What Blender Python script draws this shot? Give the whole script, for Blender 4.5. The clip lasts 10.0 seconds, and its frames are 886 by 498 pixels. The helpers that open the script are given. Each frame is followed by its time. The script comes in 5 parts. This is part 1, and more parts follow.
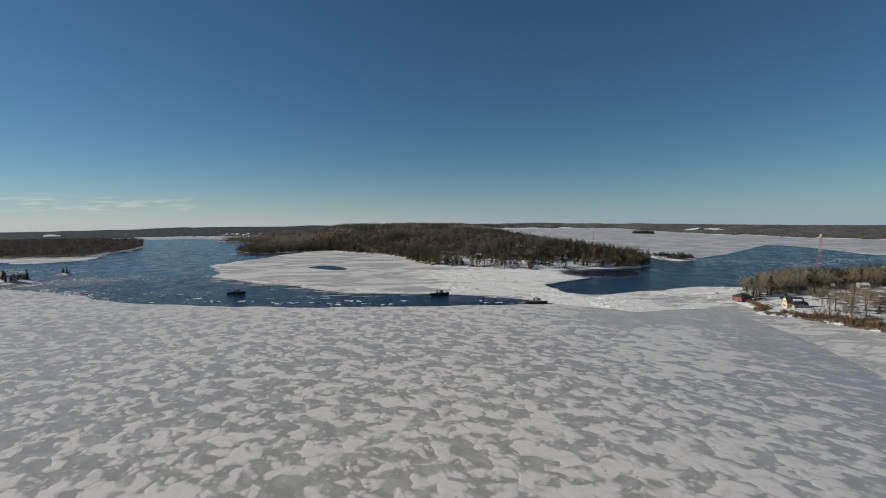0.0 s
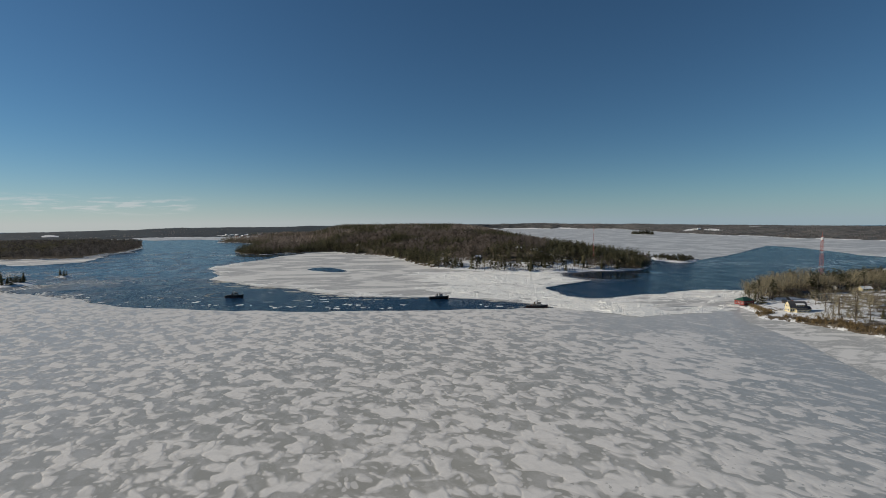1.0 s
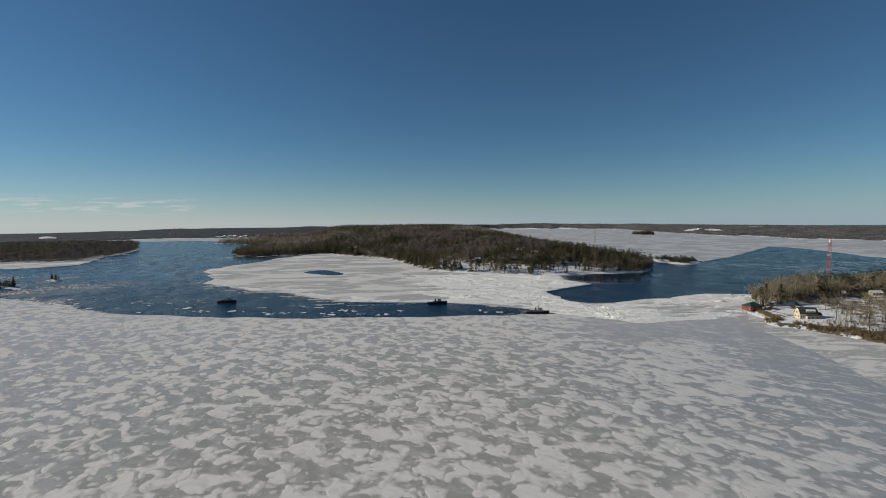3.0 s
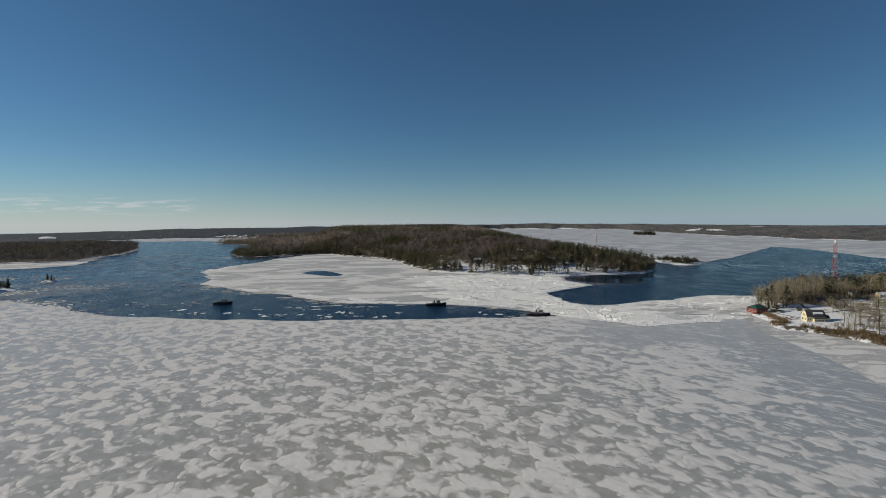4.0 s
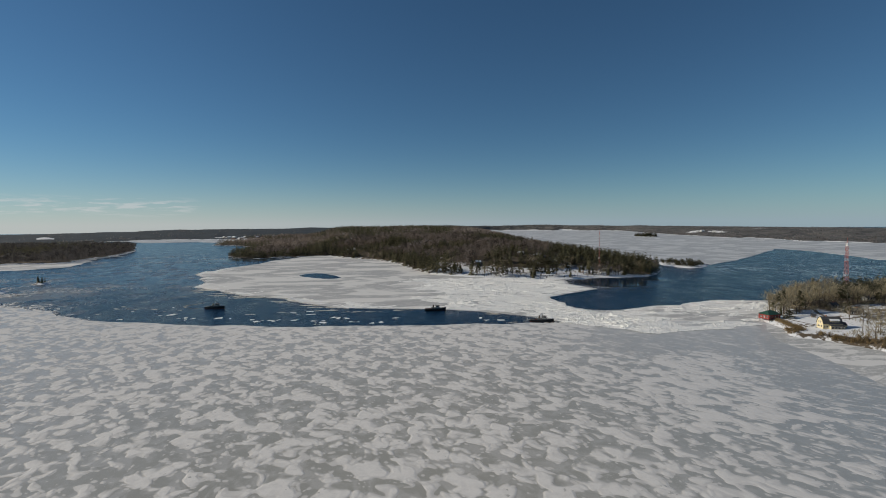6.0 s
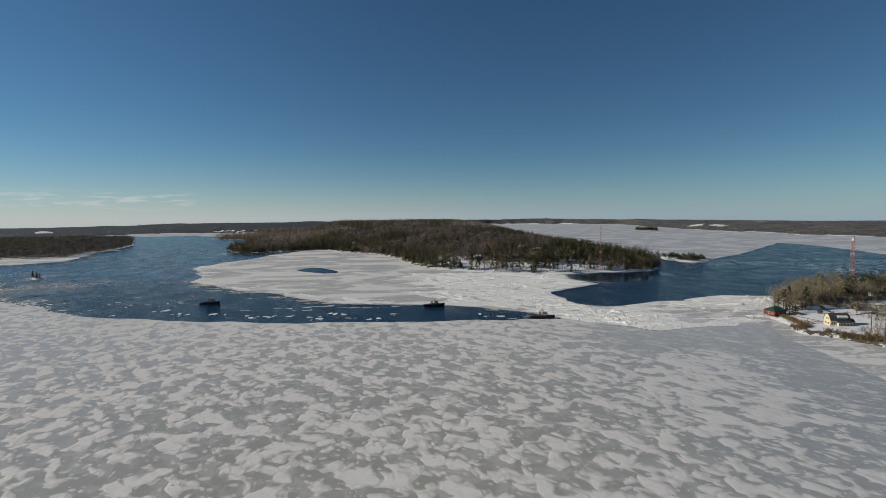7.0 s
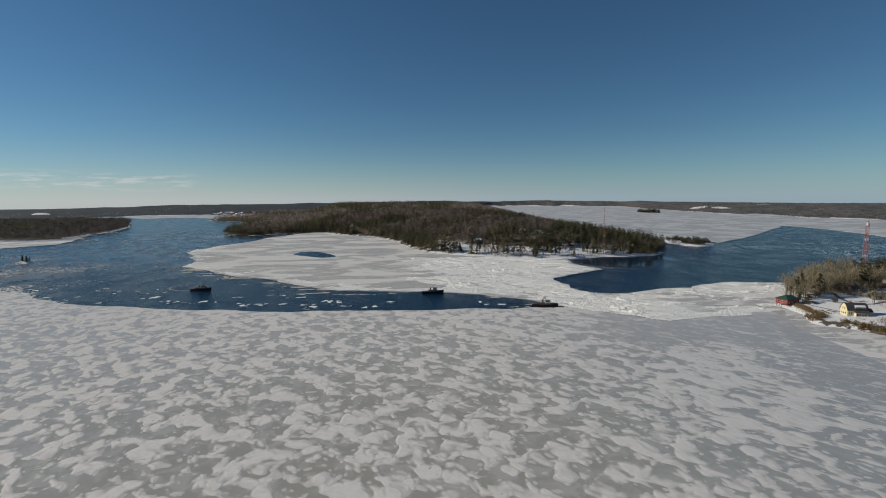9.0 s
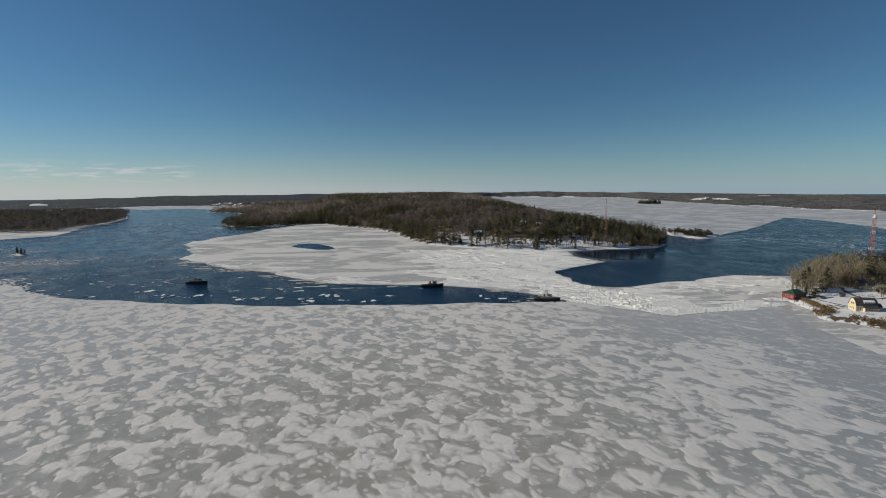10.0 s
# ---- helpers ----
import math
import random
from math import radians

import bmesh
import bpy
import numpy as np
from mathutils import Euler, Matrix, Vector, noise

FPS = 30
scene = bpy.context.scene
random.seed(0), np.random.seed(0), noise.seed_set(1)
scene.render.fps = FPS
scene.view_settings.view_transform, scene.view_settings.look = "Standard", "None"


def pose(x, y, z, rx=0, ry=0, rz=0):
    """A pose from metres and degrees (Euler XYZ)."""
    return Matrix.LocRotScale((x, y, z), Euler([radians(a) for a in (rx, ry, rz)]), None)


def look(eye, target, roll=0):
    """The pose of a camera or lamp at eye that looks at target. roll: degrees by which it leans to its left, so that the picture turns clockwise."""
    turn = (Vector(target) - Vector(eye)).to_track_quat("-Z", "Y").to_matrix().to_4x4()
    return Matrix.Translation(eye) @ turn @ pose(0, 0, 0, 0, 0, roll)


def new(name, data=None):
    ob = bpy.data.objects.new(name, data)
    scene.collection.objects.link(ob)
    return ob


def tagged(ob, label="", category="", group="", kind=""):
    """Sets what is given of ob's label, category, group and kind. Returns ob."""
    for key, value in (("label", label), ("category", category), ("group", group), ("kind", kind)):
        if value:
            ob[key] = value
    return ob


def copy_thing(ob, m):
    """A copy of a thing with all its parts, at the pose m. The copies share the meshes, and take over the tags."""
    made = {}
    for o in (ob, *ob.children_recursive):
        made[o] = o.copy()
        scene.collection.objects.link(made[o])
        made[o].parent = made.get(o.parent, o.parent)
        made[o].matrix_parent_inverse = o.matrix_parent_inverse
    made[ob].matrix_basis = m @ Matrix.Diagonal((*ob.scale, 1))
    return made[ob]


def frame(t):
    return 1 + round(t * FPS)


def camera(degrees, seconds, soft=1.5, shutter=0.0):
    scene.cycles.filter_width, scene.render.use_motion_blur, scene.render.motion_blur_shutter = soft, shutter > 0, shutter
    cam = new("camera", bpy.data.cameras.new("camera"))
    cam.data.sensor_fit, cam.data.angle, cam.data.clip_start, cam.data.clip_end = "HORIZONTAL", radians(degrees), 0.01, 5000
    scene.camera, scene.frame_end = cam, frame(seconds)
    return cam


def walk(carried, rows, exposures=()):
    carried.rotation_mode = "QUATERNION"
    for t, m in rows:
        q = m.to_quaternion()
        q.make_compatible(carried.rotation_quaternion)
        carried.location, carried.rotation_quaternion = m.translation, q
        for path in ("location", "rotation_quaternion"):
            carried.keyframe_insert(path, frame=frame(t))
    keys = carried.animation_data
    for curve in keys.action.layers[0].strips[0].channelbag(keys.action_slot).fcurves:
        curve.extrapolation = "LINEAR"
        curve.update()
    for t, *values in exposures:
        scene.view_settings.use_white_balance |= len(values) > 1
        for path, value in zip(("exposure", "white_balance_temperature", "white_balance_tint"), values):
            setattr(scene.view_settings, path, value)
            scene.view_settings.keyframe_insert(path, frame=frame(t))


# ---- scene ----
cam = camera(86.09, 10.0, soft=0.7)
walk(cam, [
    (0.0, pose(0.00, -0.00, 77.00, 86.658, 0.476, -0.026)),
    (0.5, pose(-0.16, 1.82, 78.45, 86.668, 0.501, -0.064)),
    (1.0, pose(-0.31, 4.00, 79.93, 86.666, 0.486, -0.109)),
    (1.5, pose(-0.41, 6.63, 81.26, 86.687, 0.513, -0.130)),
    (2.0, pose(-0.24, 9.75, 82.24, 86.667, 0.547, -0.180)),
    (2.5, pose(0.43, 13.43, 82.75, 86.662, 0.571, -0.170)),
    (4.0, pose(3.04, 25.48, 83.29, 86.671, 0.573, -0.041)),
    (4.5, pose(3.24, 29.43, 83.48, 86.691, 0.576, -0.022)),
    (5.0, pose(3.10, 33.37, 83.68, 86.877, 0.535, -0.056)),
    (5.5, pose(3.24, 37.40, 83.87, 86.927, 0.506, -0.026)),
    (7.0, pose(5.17, 50.30, 84.40, 86.056, 0.510, 0.020)),
    (7.5, pose(5.80, 54.67, 84.71, 85.516, 0.463, 0.086)),
    (8.0, pose(6.41, 59.10, 85.16, 84.970, 0.442, 0.114)),
    (8.5, pose(6.42, 63.43, 85.64, 84.435, 0.423, 0.104)),
    (9.0, pose(6.32, 67.70, 86.14, 83.843, 0.434, 0.060)),
    (9.5, pose(6.34, 71.75, 86.53, 83.293, 0.383, 0.092)),
    (10.0, pose(6.21, 75.73, 86.89, 82.761, 0.391, 0.033)),
], exposures=[(0.0, 0.0)])

# ---- light ----
SUN_AZ, SUN_EL = radians(-82), radians(26)      # azimuth clockwise from +y
world = bpy.data.worlds.new("world")
scene.world = world
world.use_nodes = True
wn = world.node_tree
sky = wn.nodes.new("ShaderNodeTexSky")
sky.sky_type = "NISHITA"
sky.sun_disc = False
sky.sun_elevation, sky.sun_rotation = SUN_EL, SUN_AZ
sky.altitude, sky.air_density, sky.dust_density, sky.ozone_density = 1500, 1.0, 0.05, 1.5
grade = wn.nodes.new("ShaderNodeMix")
grade.data_type, grade.blend_type = "RGBA", "MULTIPLY"
grade.inputs["Factor"].default_value = 1.0
grade.inputs[7].default_value = (0.60, 0.94, 1.12, 1)
wn.links.new(sky.outputs[0], grade.inputs[6])
# a few thin clouds low in the west
where = wn.nodes.new("ShaderNodeTexCoord").outputs["Generated"]
flat = wn.nodes.new("ShaderNodeMapping")
flat.inputs["Scale"].default_value = (9, 9, 75)
wn.links.new(where, flat.inputs["Vector"])
wisp = wn.nodes.new("ShaderNodeTexNoise")
wisp.inputs["Scale"].default_value, wisp.inputs["Detail"].default_value, wisp.inputs["Roughness"].default_value = 2.3, 6, 0.6
wn.links.new(flat.outputs[0], wisp.inputs["Vector"])
axis = wn.nodes.new("ShaderNodeSeparateXYZ")
wn.links.new(where, axis.inputs[0])


def wrange(src, a, b, lo=0.0, hi=1.0):
    n = wn.nodes.new("ShaderNodeMapRange")
    n.interpolation_type = "SMOOTHSTEP"
    wn.links.new(src, n.inputs[0])
    for k, v in zip((1, 2, 3, 4), (a, b, lo, hi)):
        n.inputs[k].default_value = v
    return n.outputs[0]


def wtimes(a, b):
    n = wn.nodes.new("ShaderNodeMath")
    n.operation = "MULTIPLY"
    wn.links.new(a, n.inputs[0])
    wn.links.new(b, n.inputs[1])
    return n.outputs[0]


band = wtimes(wrange(axis.outputs[2], 0.012, 0.026), wrange(axis.outputs[2], 0.036, 0.054, 1, 0))
side = wtimes(wrange(axis.outputs[0], -0.44, -0.50), wrange(axis.outputs[1], 0.3, 0.5))
cloud = wn.nodes.new("ShaderNodeMix")
cloud.data_type = "RGBA"
wn.links.new(wtimes(wtimes(band, side), wrange(wisp.outputs["Fac"], 0.47, 0.64, 0, 0.45)), cloud.inputs["Factor"])
# pale haze low over the horizon, brighter on the sun's side
glow = wn.nodes.new("ShaderNodeMix")
glow.data_type = "RGBA"
glow.inputs[6].default_value, glow.inputs[7].default_value = (10.2, 10.2, 10.4, 1), (5.8, 7.4, 9.0, 1)
wn.links.new(wrange(axis.outputs[0], -0.75, 0.5), glow.inputs["Factor"])
haze = wn.nodes.new("ShaderNodeMix")
haze.data_type = "RGBA"
thin = wn.nodes.new("ShaderNodeMapRange")
wn.links.new(axis.outputs[2], thin.inputs[0])
for k, v in zip((1, 2, 3, 4), (0.0, 0.40, 0.97, 0.0)):
    thin.inputs[k].default_value = v
fall = wn.nodes.new("ShaderNodeMath")
fall.operation, fall.inputs[1].default_value = "POWER", 8.5
wn.links.new(thin.outputs[0], fall.inputs[0])
wn.links.new(fall.outputs[0], haze.inputs["Factor"])
wn.links.new(grade.outputs[2], haze.inputs[6])
wn.links.new(glow.outputs[2], haze.inputs[7])
wn.links.new(haze.outputs[2], cloud.inputs[6])
cloud.inputs[7].default_value = (12.5, 12.3, 12.5, 1)
wn.links.new(cloud.outputs[2], wn.nodes["Background"].inputs[0])
wn.nodes["Background"].inputs[1].default_value = 0.05
sun = new("sun", bpy.data.lights.new("sun", "SUN"))
sun.data.energy, sun.data.angle, sun.data.color = 3.8, radians(0.5), (1.0, 0.915, 0.77)
toward = Vector((math.sin(SUN_AZ) * math.cos(SUN_EL), math.cos(SUN_AZ) * math.cos(SUN_EL), math.sin(SUN_EL)))
sun.matrix_world = look(toward * 500, (0, 0, 0))

rng = np.random.default_rng(7)


# ---- small tools ----
def hash2(i, j, s):
    h = (i * 374761393 + j * 668265263 + s * 974634541) & 0x7FFFFFFF
    h = ((h ^ (h >> 13)) * 1274126177) & 0x7FFFFFFF
    return ((h ^ (h >> 16)) & 0xFFFFF) / 0xFFFFF


def vnoise(x, y, s=0):
    x, y = np.asarray(x, float), np.asarray(y, float)
    i, j = np.floor(x).astype(np.int64), np.floor(y).astype(np.int64)
    u, v = x - i, y - j
    u, v = u * u * (3 - 2 * u), v * v * (3 - 2 * v)
    a, b = hash2(i, j, s), hash2(i + 1, j, s)
    c, d = hash2(i, j + 1, s), hash2(i + 1, j + 1, s)
    return (a + (b - a) * u) * (1 - v) + (c + (d - c) * u) * v


def fbm(x, y, s=0, n=4):
    out, amp, tot = 0, 1.0, 0
    for k in range(n):
        out, tot = out + amp * vnoise(np.asarray(x) * 2 ** k, np.asarray(y) * 2 ** k, s + k), tot + amp
        amp *= 0.5
    return out / tot * 2 - 1


def smooth(a, b, x):
    t = np.clip((x - a) / (b - a), 0, 1)
    return t * t * (3 - 2 * t)


def shore_distance(poly, x, y):
    """Distance to the outline, positive inside."""
    p = np.array(poly, float)
    q = np.roll(p, -1, 0)
    best = np.full(np.shape(x), 1e9)
    inside = np.zeros(np.shape(x), bool)
    for (ax, ay), (bx, by) in zip(p, q):
        dx, dy = bx - ax, by - ay
        t = np.clip(((x - ax) * dx + (y - ay) * dy) / (dx * dx + dy * dy + 1e-9), 0, 1)
        best = np.minimum(best, np.hypot(x - ax - t * dx, y - ay - t * dy))
        cross = ((ay > y) != (by > y)) & (x < (bx - ax) * (y - ay) / (by - ay + 1e-12) + ax)
        inside ^= cross
    return np.where(inside, best, -best)


def ragged(poly, step, wob, seed, closed=True):
    """The outline cut into short pieces, each pushed a little off the line."""
    out = []
    n = len(poly)
    for k in range(n if closed else n - 1):
        a, b = np.array(poly[k], float), np.array(poly[(k + 1) % n], float)
        m = max(1, int(np.hypot(*(b - a)) / step))
        nrm = np.array([-(b - a)[1], (b - a)[0]]) / (np.hypot(*(b - a)) + 1e-9)
        for i in range(m):
            c = a + (b - a) * i / m
            w = fbm(c[0] / (step * 3), c[1] / (step * 3), seed, 3) * wob * (1 if i else 0.4)
            out.append(tuple(c + nrm * w))
    return out


def raw_mesh(name, verts, faces, mats=(), idx=None, shade=False):
    me = bpy.data.meshes.new(name)
    me.from_pydata([tuple(v) for v in verts], [], [tuple(f) for f in faces])
    for m in mats:
        me.materials.append(m)
    if idx is not None:
        me.polygons.foreach_set("material_index", np.array(idx, np.int32))
    if shade:
        me.polygons.foreach_set("use_smooth", np.ones(len(me.polygons), bool))
    me.update()
    return me


def fast_mesh(name, verts, tris, mat, shade=False, snow=None, tone=None):
    """A mesh of triangles from arrays."""
    me = bpy.data.meshes.new(name)
    v, t = np.asarray(verts, np.float32), np.asarray(tris, np.int32)
    me.vertices.add(len(v))
    me.vertices.foreach_set("co", v.ravel())
    me.loops.add(t.size)
    me.loops.foreach_set("vertex_index", t.ravel())
    me.polygons.add(len(t))
    me.polygons.foreach_set("loop_start", np.arange(0, t.size, 3, dtype=np.int32))
    me.polygons.foreach_set("loop_total", np.full(len(t), 3, np.int32))
    if shade:
        me.polygons.foreach_set("use_smooth", np.ones(len(t), bool))
    me.materials.append(mat)
    if snow is not None:
        me.attributes.new("snow", "FLOAT", "POINT").data.foreach_set("value", np.asarray(snow, np.float32))
    if tone is not None:
        me.attributes.new("tone", "FLOAT", "POINT").data.foreach_set("value", np.asarray(tone, np.float32))
    me.update(calc_edges=True)
    return me


def part(name, bm, material, parent, label=""):
    me = bpy.data.meshes.new(name)
    bm.to_mesh(me)
    bm.free()
    me.materials.append(material)
    ob = new(name, me)
    ob.parent = parent
    return tagged(ob, label)


def box(bm, x0, x1, y0, y1, z0, z1, bevel=0.0):
    g = bmesh.ops.create_cube(bm, size=1.0)["verts"]
    for v in g:
        v.co = Vector(((x0 + x1) / 2 + v.co.x * (x1 - x0), (y0 + y1) / 2 + v.co.y * (y1 - y0), (z0 + z1) / 2 + v.co.z * (z1 - z0)))
    if bevel:
        es = {e for v in g for e in v.link_edges}
        bmesh.ops.bevel(bm, geom=list(es), offset=bevel, segments=1, affect="EDGES")
    return bm


def boxed(*a, **k):
    return box(bmesh.new(), *a, **k)


def rod(bm, a, b, r0, r1=None, n=6):
    a, b = Vector(a), Vector(b)
    r1 = r0 if r1 is None else r1
    m = Matrix.Translation((a + b) / 2) @ (b - a).to_track_quat("Z", "Y").to_matrix().to_4x4()
    bmesh.ops.create_cone(bm, cap_ends=True, segments=n, radius1=r0, radius2=r1, depth=(b - a).length, matrix=m)
    return bm


def rodded(*a, **k):
    return rod(bmesh.new(), *a, **k)


# ---- materials ----
class Nodes:
    def __init__(self, name):
        self.mat = bpy.data.materials.new(name)
        self.mat.use_nodes = True
        self.t = self.mat.node_tree
        self.bsdf = self.t.nodes["Principled BSDF"]
        self.coord = self.t.nodes.new("ShaderNodeTexCoord").outputs["Object"]

    def put(self, socket, value):
        if isinstance(value, bpy.types.NodeSocket):
            self.t.links.new(value, socket)
        else:
            if isinstance(value, tuple) and len(value) == 3 and len(socket.default_value) == 4:
                value = (*value, 1)
            socket.default_value = value

    def mapping(self, scale=(1, 1, 1), turn=0.0, src=None):
        n = self.t.nodes.new("ShaderNodeMapping")
        n.vector_type = "TEXTURE"
        self.put(n.inputs["Vector"], src or self.coord)
        n.inputs["Scale"].default_value = scale
        n.inputs["Rotation"].default_value = (0, 0, turn)
        return n.outputs[0]

    def noise(self, vec, scale=1.0, detail=3.0, rough=0.5, distort=0.0):
        n = self.t.nodes.new("ShaderNodeTexNoise")
        self.put(n.inputs["Vector"], vec)
        for k, v in (("Scale", scale), ("Detail", detail), ("Roughness", rough), ("Distortion", distort)):
            n.inputs[k].default_value = v
        return n.outputs["Fac"]

    def voronoi(self, vec, scale=1.0, feature="F1"):
        n = self.t.nodes.new("ShaderNodeTexVoronoi")
        n.voronoi_dimensions = "2D"
        n.feature = feature
        self.put(n.inputs["Vector"], vec)
        n.inputs["Scale"].default_value = scale
        if feature == "SMOOTH_F1":
            n.inputs["Smoothness"].default_value = 0.3
        return n.outputs["Distance"]

    def ramp(self, fac, a, b, lo=0.0, hi=1.0):
        n = self.t.nodes.new("ShaderNodeMapRange")
        n.interpolation_type = "SMOOTHSTEP"
        self.put(n.inputs["Value"], fac)
        for k, v in (("From Min", a), ("From Max", b), ("To Min", lo), ("To Max", hi)):
            n.inputs[k].default_value = v
        return n.outputs[0]

    def math(self, op, a, b=0.0):
        n = self.t.nodes.new("ShaderNodeMath")
        n.operation = op
        self.put(n.inputs[0], a)
        self.put(n.inputs[1], b)
        return n.outputs[0]

    def mix(self, fac, a, b):
        n = self.t.nodes.new("ShaderNodeMix")
        n.data_type = "RGBA"
        self.put(n.inputs["Factor"], fac)
        self.put(n.inputs[6], a)
        self.put(n.inputs[7], b)
        return n.outputs[2]

    def bump(self, height, strength=0.5, distance=0.1, normal=None):
        n = self.t.nodes.new("ShaderNodeBump")
        n.inputs["Strength"].default_value, n.inputs["Distance"].default_value = strength, distance
        self.put(n.inputs["Height"], height)
        if normal:
            self.put(n.inputs["Normal"], normal)
        return n.outputs[0]

    def xyz(self, k):
        n = self.t.nodes.new("ShaderNodeSeparateXYZ")
        self.put(n.inputs[0], self.coord)
        return n.outputs[k]

    def island(self):
        return self.t.nodes.new("ShaderNodeNewGeometry").outputs["Random Per Island"]

    def done(self, color, rough=0.6, normal=None, metal=0.0, spec=0.5):
        self.put(self.bsdf.inputs["Base Color"], color)
        self.put(self.bsdf.inputs["Roughness"], rough)
        self.put(self.bsdf.inputs["Metallic"], metal)
        self.put(self.bsdf.inputs["Specular IOR Level"], spec)
        if normal:
            self.put(self.bsdf.inputs["Normal"], normal)
        return self.mat


WIND = radians(-46)                               # the way the snow drifts lie


def mat_near_ice():
    """Grey lake ice with rounded wind-packed snow patches."""
    n = Nodes("patchy_snow_on_ice")
    x, y = n.xyz(0), n.xyz(1)
    east = n.ramp(x, 0, 170)
    wide = n.mapping((1.25, 1, 1), WIND)
    warp = n.t.nodes.new("ShaderNodeTexNoise")
    n.put(warp.inputs["Vector"], n.coord)
    warp.inputs["Scale"].default_value, warp.inputs["Detail"].default_value = 0.13, 0.5
    push = n.t.nodes.new("ShaderNodeVectorMath")
    push.operation = "MULTIPLY_ADD"
    n.put(push.inputs[0], warp.outputs["Color"])
    push.inputs[1].default_value = (5.5, 5.5, 0.0)
    n.put(push.inputs[2], wide)
    lobed = push.outputs[0]
    # rounded lobes: broad islands, with smaller ones between
    broad = n.noise(lobed, 0.108, 1.5, 0.45)
    big = n.math("MULTIPLY", n.math("SUBTRACT", 0.36, n.voronoi(lobed, 0.195, "SMOOTH_F1")), 0.33)
    small = n.math("MULTIPLY", n.math("SUBTRACT", 0.36, n.voronoi(lobed, 0.36, "SMOOTH_F1")), 0.18)
    base = n.math("ADD", n.math("ADD", broad, big), small)
    # towards the east the drifts are drawn out into streaks along the wind
    streak = n.noise(n.mapping((2.6, 1, 1), radians(-44)), 0.18, 2.0, 0.5, 0.7)
    base = n.mix(n.math("MULTIPLY", east, 0.5), base, streak)
    cover = n.noise(n.coord, 0.008, 2, 0.5)
    lie = n.ramp(cover, 0.35, 0.65, -0.02, 0.06)
    lie = n.math("ADD", lie, n.ramp(y, 340, 420, 0.0, 0.075))
    lie = n.math("ADD", lie, n.ramp(x, 30, 110, 0.0, 0.015))
    lie = n.math("ADD", lie, n.ramp(y, 130, 60, 0.0, 0.035))
    lie = n.math("SUBTRACT", lie, n.ramp(x, -70, -280, 0.0, 0.03))
    # swept bare along the eastern shore crack
    back = n.math("MAXIMUM", n.math("SUBTRACT", 370.0, y), 0.0)
    bow = n.math("ADD", x, n.math("MULTIPLY", n.math("MULTIPLY", back, back), 0.0012))
    bare = n.math("MULTIPLY", n.ramp(n.math("ADD", bow, n.ramp(cover, 0.3, 0.7, -18, 18)), 172, 215), n.ramp(y, 400, 425, 1.0, 0.4))
    bare = n.math("MAXIMUM", bare, n.math("MULTIPLY", n.ramp(x, 95, 130), n.math("MULTIPLY", n.ramp(y, 318, 352), n.ramp(y, 420, 400))))
    lie = n.math("SUBTRACT", lie, n.math("MULTIPLY", bare, 0.22))
    both = n.math("ADD", base, lie)
    crisp = n.math("MULTIPLY", n.math("SUBTRACT", n.noise(n.coord, 0.7, 3, 0.6), 0.5), 0.020)
    both = n.math("ADD", both, crisp)
    # crisp rims in some places, feathered ones in others
    soft = n.ramp(n.noise(n.coord, 0.045, 1, 0.5), 0.42, 0.64, 0.03, 0.13)
    rise = n.t.nodes.new("ShaderNodeMapRange")
    rise.interpolation_type = "SMOOTHSTEP"
    n.put(rise.inputs["Value"], both)
    rise.inputs["From Min"].default_value = 0.437
    n.put(rise.inputs["From Max"], n.math("ADD", soft, 0.437))
    # small round drifts and crumbs on the bare ice
    spot = n.math("ADD", n.voronoi(lobed, 0.22), n.math("MULTIPLY", n.noise(n.coord, 0.05, 2, 0.5), 0.5))
    crumb = n.math("ADD", n.voronoi(n.mapping((1.5, 1, 1), WIND), 0.8), n.math("MULTIPLY", n.noise(n.coord, 0.06, 2, 0.6), 0.8))
    crumbs = n.math("MAXIMUM", n.ramp(spot, 0.42, 0.33), n.ramp(crumb, 0.46, 0.38, 0.0, 0.45))
    snow = n.math("MAXIMUM", rise.outputs[0], n.math("MULTIPLY", crumbs, n.ramp(bare, 0, 1, 1.0, 0.25)))
    # fine crescents across the wind where the ice is swept
    rip = n.ramp(n.noise(n.mapping((2.6, 1, 1), radians(-42)), 0.27, 2, 0.5, 0.9), 0.54, 0.62, 0, 0.8)
    snow = n.math("MAXIMUM", snow, n.math("MULTIPLY", rip, n.ramp(bare, 0.05, 0.5)))
    # dark holes melted through the packed snow close by
    hole = n.math("MULTIPLY", n.ramp(n.noise(n.coord, 0.5, 2, 0.5), 0.66, 0.69), n.ramp(n.noise(n.coord, 0.03, 1, 0.5), 0.5, 0.6))
    snow = n.math("MULTIPLY", snow, n.math("SUBTRACT", 1.0, n.math("MULTIPLY", hole, 0.8)))
    # bubbled grey ice under a veil of blown snow
    fine = n.noise(n.coord, 1.3, 4, 0.65)
    ice = n.mix(n.noise(n.coord, 0.05, 4, 0.6), (0.325, 0.312, 0.272), (0.40, 0.386, 0.343))
    veil = n.math("MULTIPLY", n.ramp(n.noise(lobed, 0.16, 3, 0.6, 0.4), 0.43, 0.62, 0, 0.8), n.ramp(fine, 0.3, 0.6, 0.6, 1.0))
    ice = n.mix(veil, ice, (0.50, 0.482, 0.45))
    ice = n.mix(n.ramp(n.noise(n.coord, 3.2, 3, 0.75), 0.56, 0.66, 0, 0.45), ice, (0.55, 0.54, 0.52))
